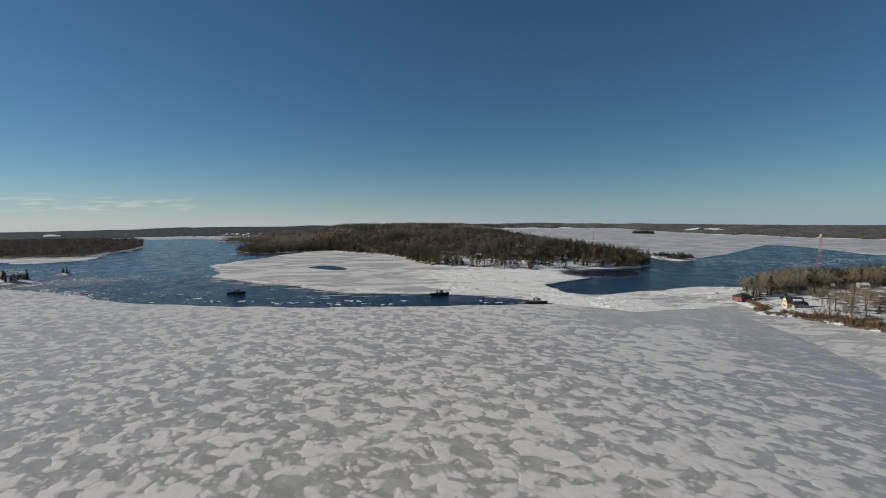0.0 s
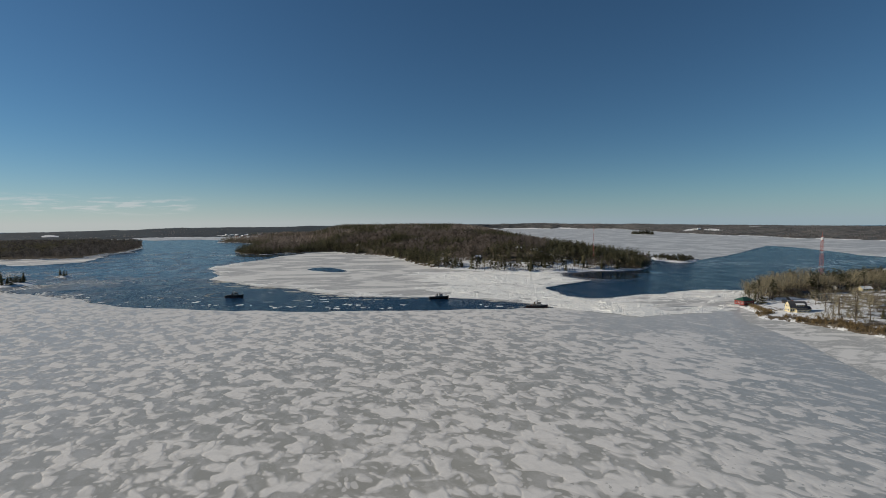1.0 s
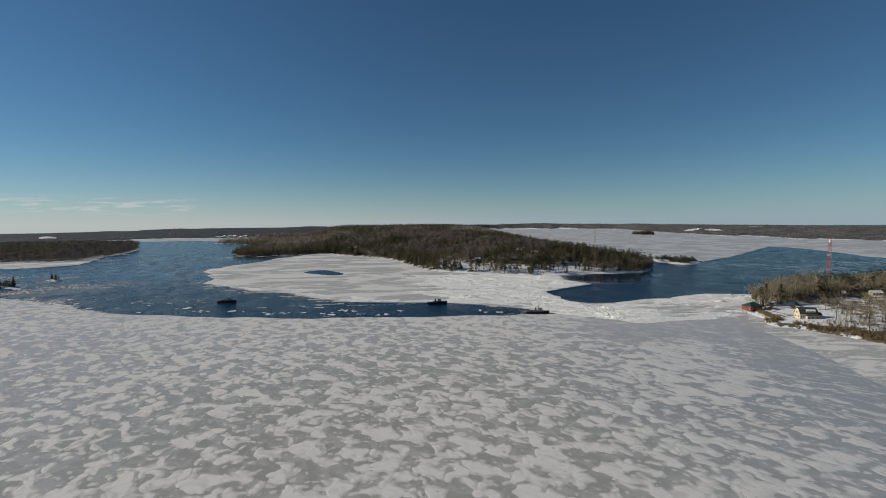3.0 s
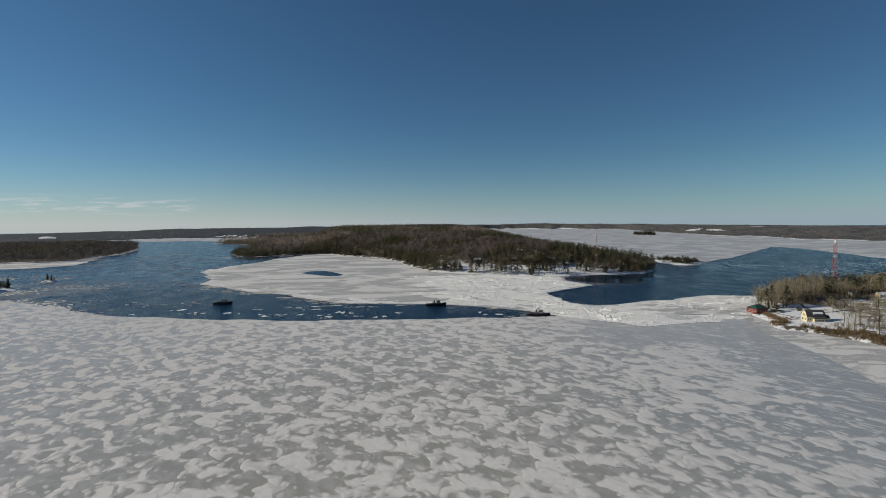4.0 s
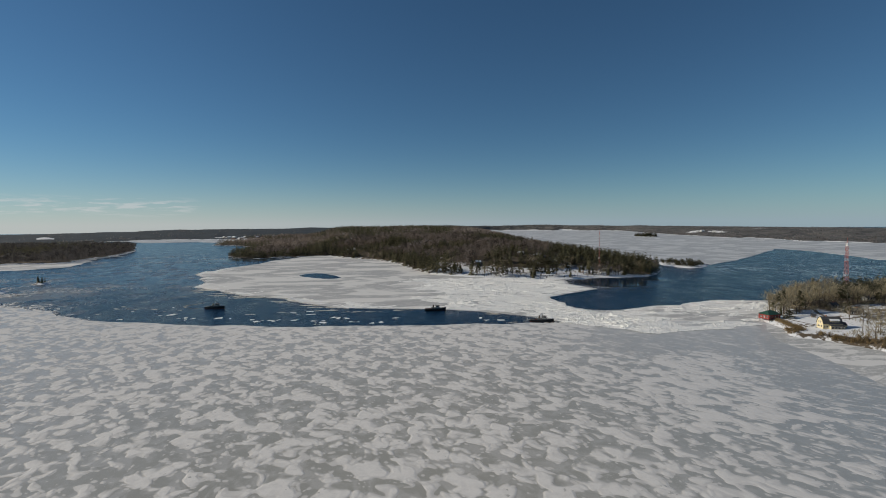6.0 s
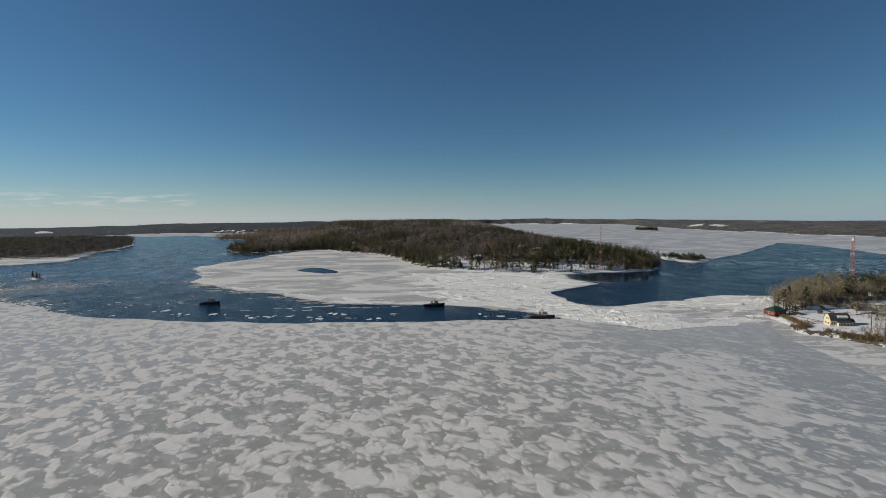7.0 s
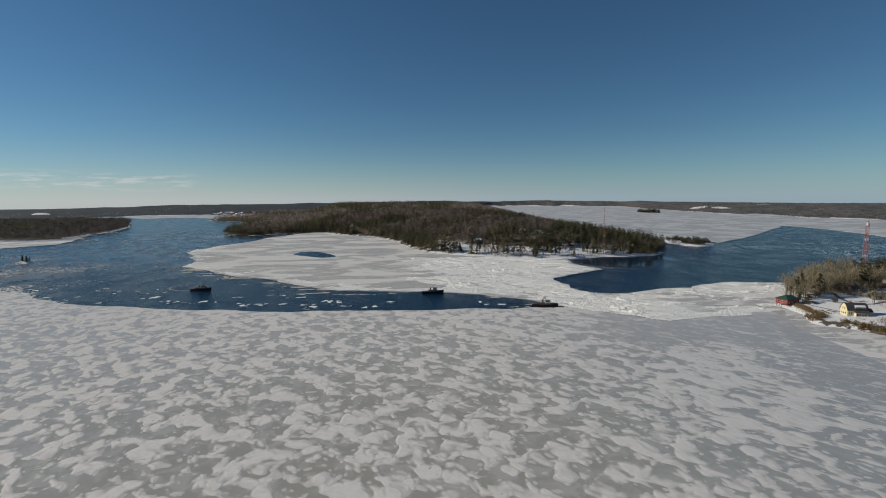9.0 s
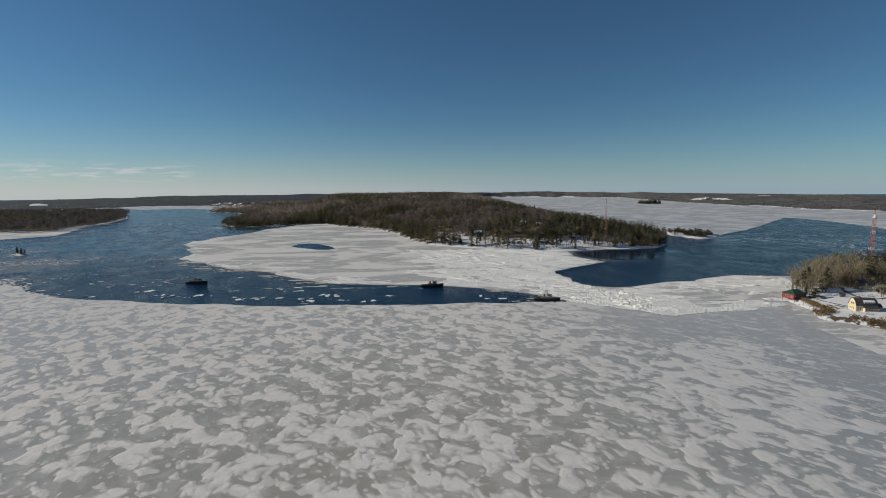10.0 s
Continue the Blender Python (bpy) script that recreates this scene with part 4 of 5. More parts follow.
# ---- single trees: each a thing with trunk and crown ----
def tree_master(kind, seed):
    g = np.random.default_rng(seed)
    if kind == "spruce":
        crown, trunk = spruce(g, 14, 12, 8, 0.1), trunk_for(12, 0.22)
    elif kind == "pine":
        crown, trunk = pine(g, 17, 16, 0.34, 13), limbs(g, 16, 6)
    elif kind == "low_pine":
        crown, trunk = pine(g, 10, 15, 0.10, 12), limbs(g, 8, 4)
    elif kind == "shrub":
        crown, trunk = hardwood(g, 5, 90, 0.07, 0.0), limbs(g, 4, 5)
    else:
        crown, trunk = bare_tree(g, 15.5, 9, 6, 6, 0.055), limbs(g, 15, 10)
    root = new("tree" if kind != "shrub" else "bush")
    lab = {"spruce": "dark green spruce tree standing in snow", "pine": "tall ragged pine tree with a bare lower trunk",
           "low_pine": "low spreading pine on snowy rock", "hardwood": "leafless grey-brown tree with fine bare twigs", "shrub": "leafless brown bush on the snowy bank"}[kind]
    tagged(root, lab, "bush" if kind == "shrub" else "tree")
    mc = M_CONIFER if kind in ("spruce", "pine", "low_pine") else M_NEARTWIG
    new("trunk", fast_mesh("trunk", *trunk, M_BARK)).parent = root
    new("crown", fast_mesh("crown", *crown, mc)).parent = root
    return root


MASTERS = {}


def plant(kind, x, y, z, size, turn, group):
    k = kind + str(int(turn * 10) % 3)
    if k not in MASTERS:
        root = tree_master(kind, 300 + len(MASTERS))
        MASTERS[k] = root
    else:
        root = copy_thing(MASTERS[k], pose(0, 0, 0))
    wide = {"low_pine": 3.3, "hardwood": 1.1, "pine": 1.25}.get(kind, 1.05)
    root.matrix_basis = pose(x, y, z - 0.2, 0, 0, math.degrees(turn)) @ Matrix.Diagonal((size * wide, size * wide, size, 1))
    root["group"] = group
    return root


def grove(key, n, seed, keep, mixkinds, group, gap, size=(0.7, 1.15), where=None):
    poly, h, step = LANDS[key]
    p = np.array(poly)
    area = {"box": where or (p[:, 0].min(), p[:, 0].max(), p[:, 1].min(), p[:, 1].max()),
            "inside": lambda x, y: (shore_distance(poly, x, y) > 2.5) & keep(x, y)}
    x, y = scatter(area, 4000, seed, gap)
    x, y = x[:n], y[:n]
    g = np.random.default_rng(seed)
    z = h(x, y)
    for a, b, c in zip(x, y, z):
        kind = mixkinds[g.integers(0, len(mixkinds))]
        plant(kind, float(a), float(b), float(c), float(g.uniform(*size)), float(g.uniform(0, 6.28)), group)


# front slope of the island
grove("island", 92, 401, lambda x, y: (x > -60) & (shore_distance(ISLAND, x, y) < 80) & ((fbm(x / 20, y / 20, 79, 2) > -0.15) | (x < 0)), ["pine", "pine", "pine", "hardwood", "pine", "hardwood", "spruce", "pine"], "trees along the island's front shore", 8.5,
      (0.75, 1.2), (-60, 370, 725, 860))
grove("spit", 64, 411, lambda x, y: shore_distance(SPIT, x, y) > 7, ["low_pine", "low_pine", "low_pine", "shrub"], "pines on the rock spit", 4.4, (0.5, 1.0))
# the point with the houses: a wooded crest, open snow below
HARD_FULL = [bare_tree(g0, 15, 7, 5, 5, 0.065) for _ in range(6)]
HARD[:], HARD_THIN = HARD_FULL, HARD[:]
wood("crest_woods", "right_land", 9000, 161, -1.0, "mixed winter woods on the wooded crest", 7.2, 1.0, lambda x, y: (shore_distance(CREST, x, y) > 12), True, (285, 560, 436, 640), M_NEARTWIG)
HARD[:] = HARD_THIN
grove("right_land", 85, 421, lambda x, y: (shore_distance(CREST, x, y) > -2) & (shore_distance(CREST, x, y) < 13) & (x < 440), ["hardwood", "hardwood", "hardwood", "hardwood", "pine", "hardwood", "hardwood", "hardwood", "hardwood"], "trees on the wooded crest", 4.6,
      (0.9, 1.35), (280, 440, 436, 560))


# ---- more small groves ----
grove("west_islet", 26, 431, lambda x, y: (shore_distance(WEST_ISLET, x, y) > 5) & (x > -640), ["spruce", "low_pine", "spruce"], "evergreens on the low islet", 5.0, (0.65, 1.1))
grove("rock_islet", 8, 433, lambda x, y: shore_distance(ROCK_ISLET, x, y) > 4, ["spruce", "shrub", "spruce"], "evergreens on the rock", 2.4, (0.4, 0.85))
grove("right_land", 5, 441, lambda x, y: (shore_distance(CREST, x, y) < -6) & (y < 372) & (shore_distance(RIGHT_LAND, x, y) > 12), ["hardwood", "hardwood", "shrub"],
      "bare trees on the open slope", 8.0, (0.75, 1.1), (285, 420, 300, 375))
rh = LANDS["right_land"][1]
for bx, by, s, kind in ((287, 433, 1.0, "hardwood"), (292, 447, 1.1, "pine"), (282, 436, 0.8, "hardwood"), (279, 441, 0.7, "hardwood"), (294, 436, 1.1, "hardwood"), (290, 441, 0.8, "spruce"), (284, 429, 0.9, "shrub"), (287, 427, 0.7, "low_pine"), (276, 423, 0.5, "shrub"), (322, 410, 0.9, "hardwood"), (330, 420, 0.8, "pine"),
                        (336, 405, 1.1, "shrub"), (310, 372, 1.15, "hardwood"), (303, 363, 1.2, "hardwood"), (285, 347, 1.0, "hardwood"), (290, 334, 1.1, "hardwood"), (308, 342, 1.2, "hardwood"), (325, 362, 1.1, "hardwood"), (321, 346, 0.6, "spruce"), (306, 380, 1.2, "hardwood"), (345, 395, 1.2, "hardwood"), (326, 385, 0.8, "shrub")):
    plant(kind, bx, by, float(rh(np.array([bx]), np.array([by]))[0]), s, bx * 0.37 % 6.2, "trees round the houses")


grove("right_land", 5, 445, lambda x, y: (np.hypot(x - 288, y - 384) > 14) & (shore_distance(RIGHT_LAND, x, y) > 18), ["hardwood", "shrub", "hardwood"],
      "bare trees beside the yellow house", 6.5, (0.75, 1.15), (300, 345, 345, 402))
# dry brown brush along the bank
def brush(name, line, wide, n, seed, label):
    g = np.random.default_rng(seed)
    p = np.array(line, float)
    seg = np.hypot(*(p[1:] - p[:-1]).T)
    k = g.choice(len(seg), n, p=seg / seg.sum())
    u = g.random(n)[:, None]
    c = p[k] * (1 - u) + p[k + 1] * u + g.normal(0, wide, (n, 2))
    ok = (shore_distance(RIGHT_LAND, c[:, 0], c[:, 1]) > 0) & (fbm(c[:, 0] / 9, c[:, 1] / 9, seed, 2) > -0.25)
    c = c[ok]
    z = rh(c[:, 0], c[:, 1])
    b = np.column_stack([c, z - 0.1])
    t = b + np.column_stack([g.normal(0, 0.45, len(c)), g.normal(0, 0.45, len(c)), g.uniform(0.8, 2.6, len(c))])
    v, f = blades(b, t, g.uniform(0.05, 0.15, len(c)), 0.03)
    tagged(new(name, fast_mesh(name, v, f, M_SCRUB)), label, "brush", kind="stuff")


brush("bank_brush", [(276, 424), (272, 410), (270, 399), (266, 386)], 1.7, 3000, 501, "dry brown brush along the snowy bank")


def thicket(name, x0, x1, y0, y1, n, seed, keep, size, mat, label, ground=None):
    """Many leafless shrubs in one mesh."""
    g = np.random.default_rng(seed)
    x, y = g.uniform(x0, x1, n), g.uniform(y0, y1, n)
    ok = keep(x, y)
    x, y = x[ok], y[ok]
    tpl = [hardwood(np.random.default_rng(seed + k), 3.0, 40, 0.11, 0.0) for k in range(5)]
    v, t, tone = grown(tpl, x, y, (ground or rh)(x, y) - 0.1, g.uniform(*size, len(x)), seed + 9)
    tagged(new(name, fast_mesh(name, v, t, mat, tone=tone)), label, "brush", kind="stuff")


def shore_of_point(x, y):
    return shore_distance(RIGHT_LAND, x, y)


thicket("bank_thicket", 255, 345, 240, 398, 15000, 502, lambda x, y: (shore_of_point(x, y) > 2.2) & (shore_of_point(x, y) < 11 + 4 * fbm(x / 12, y / 12, 511, 2) + 2.5 * smooth(380, 340, y))
        & (np.hypot(x - 289, y - 389) > 9) & (fbm(x / 7, y / 7, 512, 2) > -0.3), (0.5, 1.15), M_SCRUB, "dry brown brush and reeds on the river bank")
thicket("crest_undergrowth", 270, 450, 425, 560, 4200, 504, lambda x, y: (shore_of_point(x, y) > 3) & (shore_distance(CREST, x, y) > -2) & (shore_distance(CREST, x, y) < 16) & (np.hypot(x - 276, y - 431) > 13) & (fbm(x / 11, y / 11, 519, 2) > -0.15),
        (0.5, 1.4), M_NEARTWIG, "leafless undergrowth along the edge of the woods")
thicket("slope_scrub", 285, 440, 290, 480, 5500, 503, lambda x, y: (shore_of_point(x, y) > 12) & (shore_distance(CREST, x, y) < 0) & (fbm(x / 18, y / 18, 513, 3) > 0.02 + 0.25 * smooth(370, 400, y))
        & (np.hypot(x - 292, y - 388) > 13), (0.4, 1.3), M_NEARTWIG, "leafless grey-brown scrub on the open slope")
grove("right_land", 44, 447, lambda x, y: (shore_distance(CREST, x, y) < -4) & (y < 400) & (x > 285 + 1.1 * np.maximum(0, y - 370)) & (shore_distance(RIGHT_LAND, x, y) > 9) & (np.hypot(x - 290, y - 387) > 15), ["hardwood", "hardwood", "shrub"],
      "bare trees on the open slope", 6.5, (0.5, 0.95), (280, 420, 290, 400))


thicket("island_undergrowth", -60, 350, 720, 880, 5000, 505, lambda x, y: (shore_distance(ISLAND, x, y) > 3) & (shore_distance(ISLAND, x, y) < 75) & ((fbm(x / 16, y / 16, 515, 3) > 0.2) | (shore_distance(ISLAND, x, y) < 13) & (fbm(x / 9, y / 9, 516, 2) > 0.05)),
        (0.5, 1.5), M_TWIG, "leafless undergrowth on the island's front slope", island_height)
thicket("island_young_evergreens", -60, 350, 720, 880, 3000, 506, lambda x, y: (shore_distance(ISLAND, x, y) > 3) & (shore_distance(ISLAND, x, y) < 75) & (fbm(x / 20, y / 20, 517, 3) > 0.22),
        (0.5, 1.3), M_CONIFER, "young evergreens on the island's front slope", island_height)


def strip(name, line, width, mat, label, lift=0.06):
    """A road laid on the ground."""
    p = np.array(line, float)
    fine = np.concatenate([p[k] + (p[k + 1] - p[k]) * (np.arange(8) / 8)[:, None] for k in range(len(p) - 1)] + [p[-1:]])
    d = np.gradient(fine, axis=0)
    nrm = np.stack([-d[:, 1], d[:, 0]], 1) / np.hypot(*d.T)[:, None]
    cols = [fine + nrm * width * o for o in (-0.5, 0, 0.5)]
    v = np.concatenate([np.column_stack([c, rh(c[:, 0], c[:, 1]) + lift]) for c in cols])
    n = len(fine)
    i = np.arange(n - 1)
    t = np.concatenate([np.concatenate([np.stack([i + k * n, i + 1 + k * n, i + 1 + (k + 1) * n], 1), np.stack([i + k * n, i + 1 + (k + 1) * n, i + (k + 1) * n], 1)]) for k in (0, 1)])
    tagged(new(name, fast_mesh(name, v, t[:, ::-1], mat, True)), label, "road", kind="structure")


M_DIRT = mat_plain("thawed_dirt", (0.14, 0.115, 0.09), 0.9, 0, 0.5, 0.5)
strip("road_drive", [(338, 470), (333, 459), (324, 444), (317, 428), (314, 414), (325, 414), (342, 420), (380, 432), (430, 446)], 2.6, M_DIRT, "thawed brown gravel drive between snow")
strip("road_path", [(284, 428), (285, 414), (287, 405), (289, 398), (284, 391)], 1.4, M_DIRT, "narrow brown path through snow")

# ---- buildings ----
M_YELLOW = mat_plain("pale_yellow_clapboard", (0.66, 0.56, 0.34), 0.7, 0, 0.06, 0.8)
M_SHINGLE = mat_plain("dark_grey_shingles", (0.06, 0.06, 0.065), 0.85, 0, 0.3, 2)
M_SNOW = mat_plain("roof_snow", (0.80, 0.80, 0.80), 0.85, 0, 0.04, 0.5)
M_GLASS = mat_plain("window_glass", (0.02, 0.025, 0.03), 0.08, 0, 0.1, 1)
M_TRIM = mat_plain("white_trim", (0.76, 0.75, 0.72), 0.6, 0, 0.05, 1)
M_RED = mat_plain("barn_red_boards", (0.22, 0.035, 0.026), 0.75, 0, 0.2, 1.2)
M_GREEN = mat_plain("green_metal_roof", (0.022, 0.075, 0.05), 0.5, 0.0, 0.15, 0.7)
M_WOOD = mat_plain("weathered_planks", (0.17, 0.145, 0.12), 0.85, 0, 0.3, 1.5)
M_WHITE = mat_plain("white_clapboard", (0.70, 0.69, 0.65), 0.7, 0, 0.06, 0.8)
M_BRICK = mat_plain("chimney_brick", (0.30, 0.13, 0.09), 0.85, 0, 0.3, 4)


def prism(profile, x0, x1):
    """A solid with the outline (y, z) drawn out along x."""
    bm = bmesh.new()
    a = [bm.verts.new((x0, y, z)) for y, z in profile]
    b = [bm.verts.new((x1, y, z)) for y, z in profile]
    bm.faces.new(a)
    bm.faces.new(b[::-1])
    for k in range(len(a)):
        j = (k + 1) % len(a)
        bm.faces.new((a[k], b[k], b[j], a[j]))
    bmesh.ops.recalc_face_normals(bm, faces=bm.faces[:])
    return bm


def sheet(profile, x0, x1, t):
    """A roof of even thickness over an open outline (y, z)."""
    up = [(y, z + t) for y, z in profile]
    return prism(profile + up[::-1], x0, x1)


def window(parent, x, y, z, w, h, axis):
    """Frame, sill and two panes on a wall that faces -y ("y") or -x ("x")."""
    root = part("window", boxed(-w / 2 - 0.1, w / 2 + 0.1, -0.06, 0.02, -0.1, h + 0.1), M_TRIM, parent)
    part("pane", boxed(-w / 2, w / 2, -0.075, -0.03, 0, h / 2 - 0.03), M_GLASS, root)
    part("pane", boxed(-w / 2, w / 2, -0.075, -0.03, h / 2 + 0.03, h), M_GLASS, root)
    root.matrix_basis = pose(x, y, z, 0, 0, 0 if axis == "y" else -90)
    return root


def yellow_house():
    """A long gambrel house with a shed dormer, a glazed porch and a lower wing; front faces -y, gable -x."""
    L, D = 19.0, 9.0
    root = tagged(new("house"), "pale yellow gambrel-roofed house with snowy dark roof", "house")
    g = [(0, -2.5), (0, 4.2), (1.6, 7.4), (D / 2, 9.2), (D - 1.6, 7.4), (D, 4.2), (D, -2.5)]
    wall = part("wall", prism(g, 0, L), M_YELLOW, root)
    roof = part("roof", sheet([(-0.35, 3.9), (1.6, 7.45), (D / 2, 9.25), (D - 1.6, 7.45), (D + 0.35, 3.9)], -0.4, L + 0.4, 0.16), M_SHINGLE, root, "dark shingle gambrel roof")
    dormer = part("dormer", prism([(0.35, 4.6), (0.35, 6.6), (4.2, 8.6), (4.2, 4.6)], 7.0, 16.5), M_YELLOW, root)
    part("dormer_roof", sheet([(-0.05, 6.55), (4.3, 8.85)], 6.8, 16.7, 0.22), M_SNOW, root, "snow-covered shed dormer roof")
    part("chimney", boxed(5.2, 6.2, 4.2, 5.2, 8.6, 10.6), M_BRICK, root, "brick chimney")
    part("porch", boxed(6.0, L, -2.6, 0.0, -2.0, 2.5), M_YELLOW, root)
    part("porch_roof", sheet([(-2.95, 2.5), (0.02, 3.4)], 5.8, L + 0.2, 0.18), M_SHINGLE, root)
    for k in range(9):
        window(root, 7.0 + k * 1.38, -2.6, 0.5, 1.0, 1.5, "y")
    for k in range(5):
        window(root, 8.0 + k * 1.9, 0.35, 5.1, 0.9, 1.2, "y")
    for k in range(2):
        window(root, 1.6 + k * 2.2, 0.0, 1.0, 1.0, 1.6, "y")
    for yy, zz in ((2.4, 0.9), (4.5, 0.9), (6.6, 0.9), (3.3, 4.4), (5.7, 4.4)):
        window(root, 0.0, yy, zz, 0.95, 1.5, "x")
    part("door", boxed(4.8, 5.7, -0.07, 0.02, -0.3, 1.9), M_TRIM, root, "white front door")
    wing = part("wing", prism([(2.0, -2.5), (2.0, 2.8), (5.0, 4.8), (8.0, 2.8), (8.0, -2.5)], L, L + 6), M_YELLOW, root)
    part("wing_roof", sheet([(1.7, 2.6), (5.0, 4.85), (8.3, 2.6)], L, L + 6.3, 0.15), M_SHINGLE, root)
    part("deck", boxed(6.0, L + 1, -4.0, -2.6, -0.6, -0.3), M_WOOD, root, "weathered wooden deck")
    return root


yh = yellow_house()
yh.matrix_basis = pose(283.0, 387.0, 3.6, 0, 0, -8) @ Matrix.Diagonal((0.68, 0.84, 0.9, 1))


def boathouse():
    root = tagged(new("boathouse"), "red boarded boathouse with green hip roof on posts", "boathouse")
    L, D, H = 15.0, 11.0, 4.2
    part("wall", boxed(0, L, 0, D, 0, H), M_RED, root)
    bm = bmesh.new()
    e = 0.7
    b = [bm.verts.new(c) for c in ((-e, -e, H), (L + e, -e, H), (L + e, D + e, H), (-e, D + e, H))]
    t = [bm.verts.new((4.6, D / 2, H + 3.0)), bm.verts.new((L - 4.6, D / 2, H + 3.0))]
    for f in ((b[0], b[1], t[1], t[0]), (b[1], b[2], t[1]), (b[2], b[3], t[0], t[1]), (b[3], b[0], t[0]), (b[3], b[2], b[1], b[0])):
        bm.faces.new(f)
    part("roof", bm, M_GREEN, root, "green metal hip roof")
    for k in range(4):
        window(root, 2.2 + k * 3.4, 0, 1.3, 1.3, 1.5, "y")
    for k in range(3):
        window(root, 0, 2.2 + k * 3.2, 1.3, 1.3, 1.5, "x")
    part("deck", boxed(-1.8, L + 1, -1.8, 0, -0.4, -0.15), M_WOOD, root, "weathered deck round the boathouse")
    for k in range(5):
        for yy in (-1.6, 4, 9):
            part("post", rodded((-1.5 + k * 4, yy, -3), (-1.5 + k * 4, yy, -0.2), 0.16), M_WOOD, root)
    return root


bh = boathouse()
bh.matrix_basis = pose(269.0, 424.5, 2.6, 0, 0, 18) @ Matrix.Diagonal((0.84, 0.84, 0.92, 1))


def cottage(x, y, z, turn, L, D, H, wallm, roofm, label):
    root = tagged(new("house"), label, "house")
    part("wall", prism([(0, -1.5), (0, H), (D / 2, H + D * 0.34), (D, H), (D, -1.5)], 0, L), wallm, root)
    part("roof", sheet([(-0.4, H - 0.25), (D / 2, H + D * 0.34 + 0.03), (D + 0.4, H - 0.25)], -0.4, L + 0.4, 0.2), roofm, root)
    part("chimney", boxed(L * 0.6, L * 0.6 + 0.8, D * 0.55, D * 0.55 + 0.8, H + 1, H + D * 0.34 + 1.1), M_BRICK, root, "brick chimney")
    for k in range(max(2, int(L / 3))):
        window(root, 1.5 + k * 2.8, 0, 0.9, 1.1, 1.4, "y")
    part("door", boxed(L - 1.6, L - 0.7, -0.07, 0.02, -0.1, 2.0), M_TRIM, root, "white door")
    root.matrix_basis = pose(x, y, z, 0, 0, turn)
    return root


def ground_at(x, y):
    return float(rh(np.array([float(x)]), np.array([float(y)]))[0])


cottage(421, 476, ground_at(421, 476) + 0.3, -8, 9, 6, 2.6, M_YELLOW, M_SNOW, "cream house with a snow-covered roof")
cottage(412, 496, ground_at(412, 496) + 0.3, -5, 8, 6, 2.4, M_WHITE, M_SHINGLE, "white house with a dark roof among trees")
cottage(352, 463, ground_at(352, 463) + 0.3, 10, 7, 5, 2.6, M_WOOD, M_SHINGLE, "small weathered outbuilding with a dark roof")
cottage(338, 428, ground_at(338, 428) + 0.3, -20, 9, 6, 3.0, M_WOOD, M_SHINGLE, "grey shingled cottage behind bushes")


def playhouse(x, y):
    root = tagged(new("shed"), "tiny weathered garden shed in the snow", "shed")
    part("wall", prism([(0, -0.3), (0, 1.7), (1.2, 2.9), (2.4, 1.7), (2.4, -0.3)], 0, 3.0), M_WOOD, root)
    part("roof", sheet([(-0.25, 1.5), (1.2, 2.95), (2.65, 1.5)], -0.3, 3.3, 0.12), M_SHINGLE, root)
    part("door", boxed(1.1, 1.9, -0.05, 0.02, -0.1, 1.4), M_SHINGLE, root)
    root.matrix_basis = pose(x, y, ground_at(x, y) + 0.1, 0, 0, -25)


playhouse(304, 425)


def dock(x, y, z, turn, n, label):
    root = tagged(new("dock"), label, "dock")
    for k in range(n):
        part("plank", boxed(k * 0.55, k * 0.55 + 0.48, 0, 1.8, 0.30, 0.36), M_WOOD, root)
    for yy in (0.1, 1.7):
        part("stringer", boxed(0, n * 0.55, yy - 0.06, yy + 0.06, 0.08, 0.30), M_WOOD, root)
    for k in (0, n * 0.55 - 0.2):
        for yy in (0.0, 1.8):
            part("post", rodded((k, yy, -0.6), (k, yy, 1.1), 0.09), M_WOOD, root)
    root.matrix_basis = pose(x, y, z, 0, 0, turn)


dock(279, 406, ground_at(279, 406), -100, 20, "weathered dock sections lying in snow")
dock(282, 403, ground_at(282, 403), -60, 10, "weathered dock ramp lying in snow")
dock(268.5, 385, 0.5, -112, 18, "dark floating dock frozen at the shore")


# ---- radio masts ----
def banded():
    n = Nodes("red_and_white_paint")
    z = n.xyz(2)
    w = n.math("FRACT", n.math("DIVIDE", z, 17.0))
    col = n.mix(n.math("GREATER_THAN", w, 0.84), (0.42, 0.12, 0.09), (0.60, 0.55, 0.53))
    return n.done(col, 0.55)


M_BAND = banded()


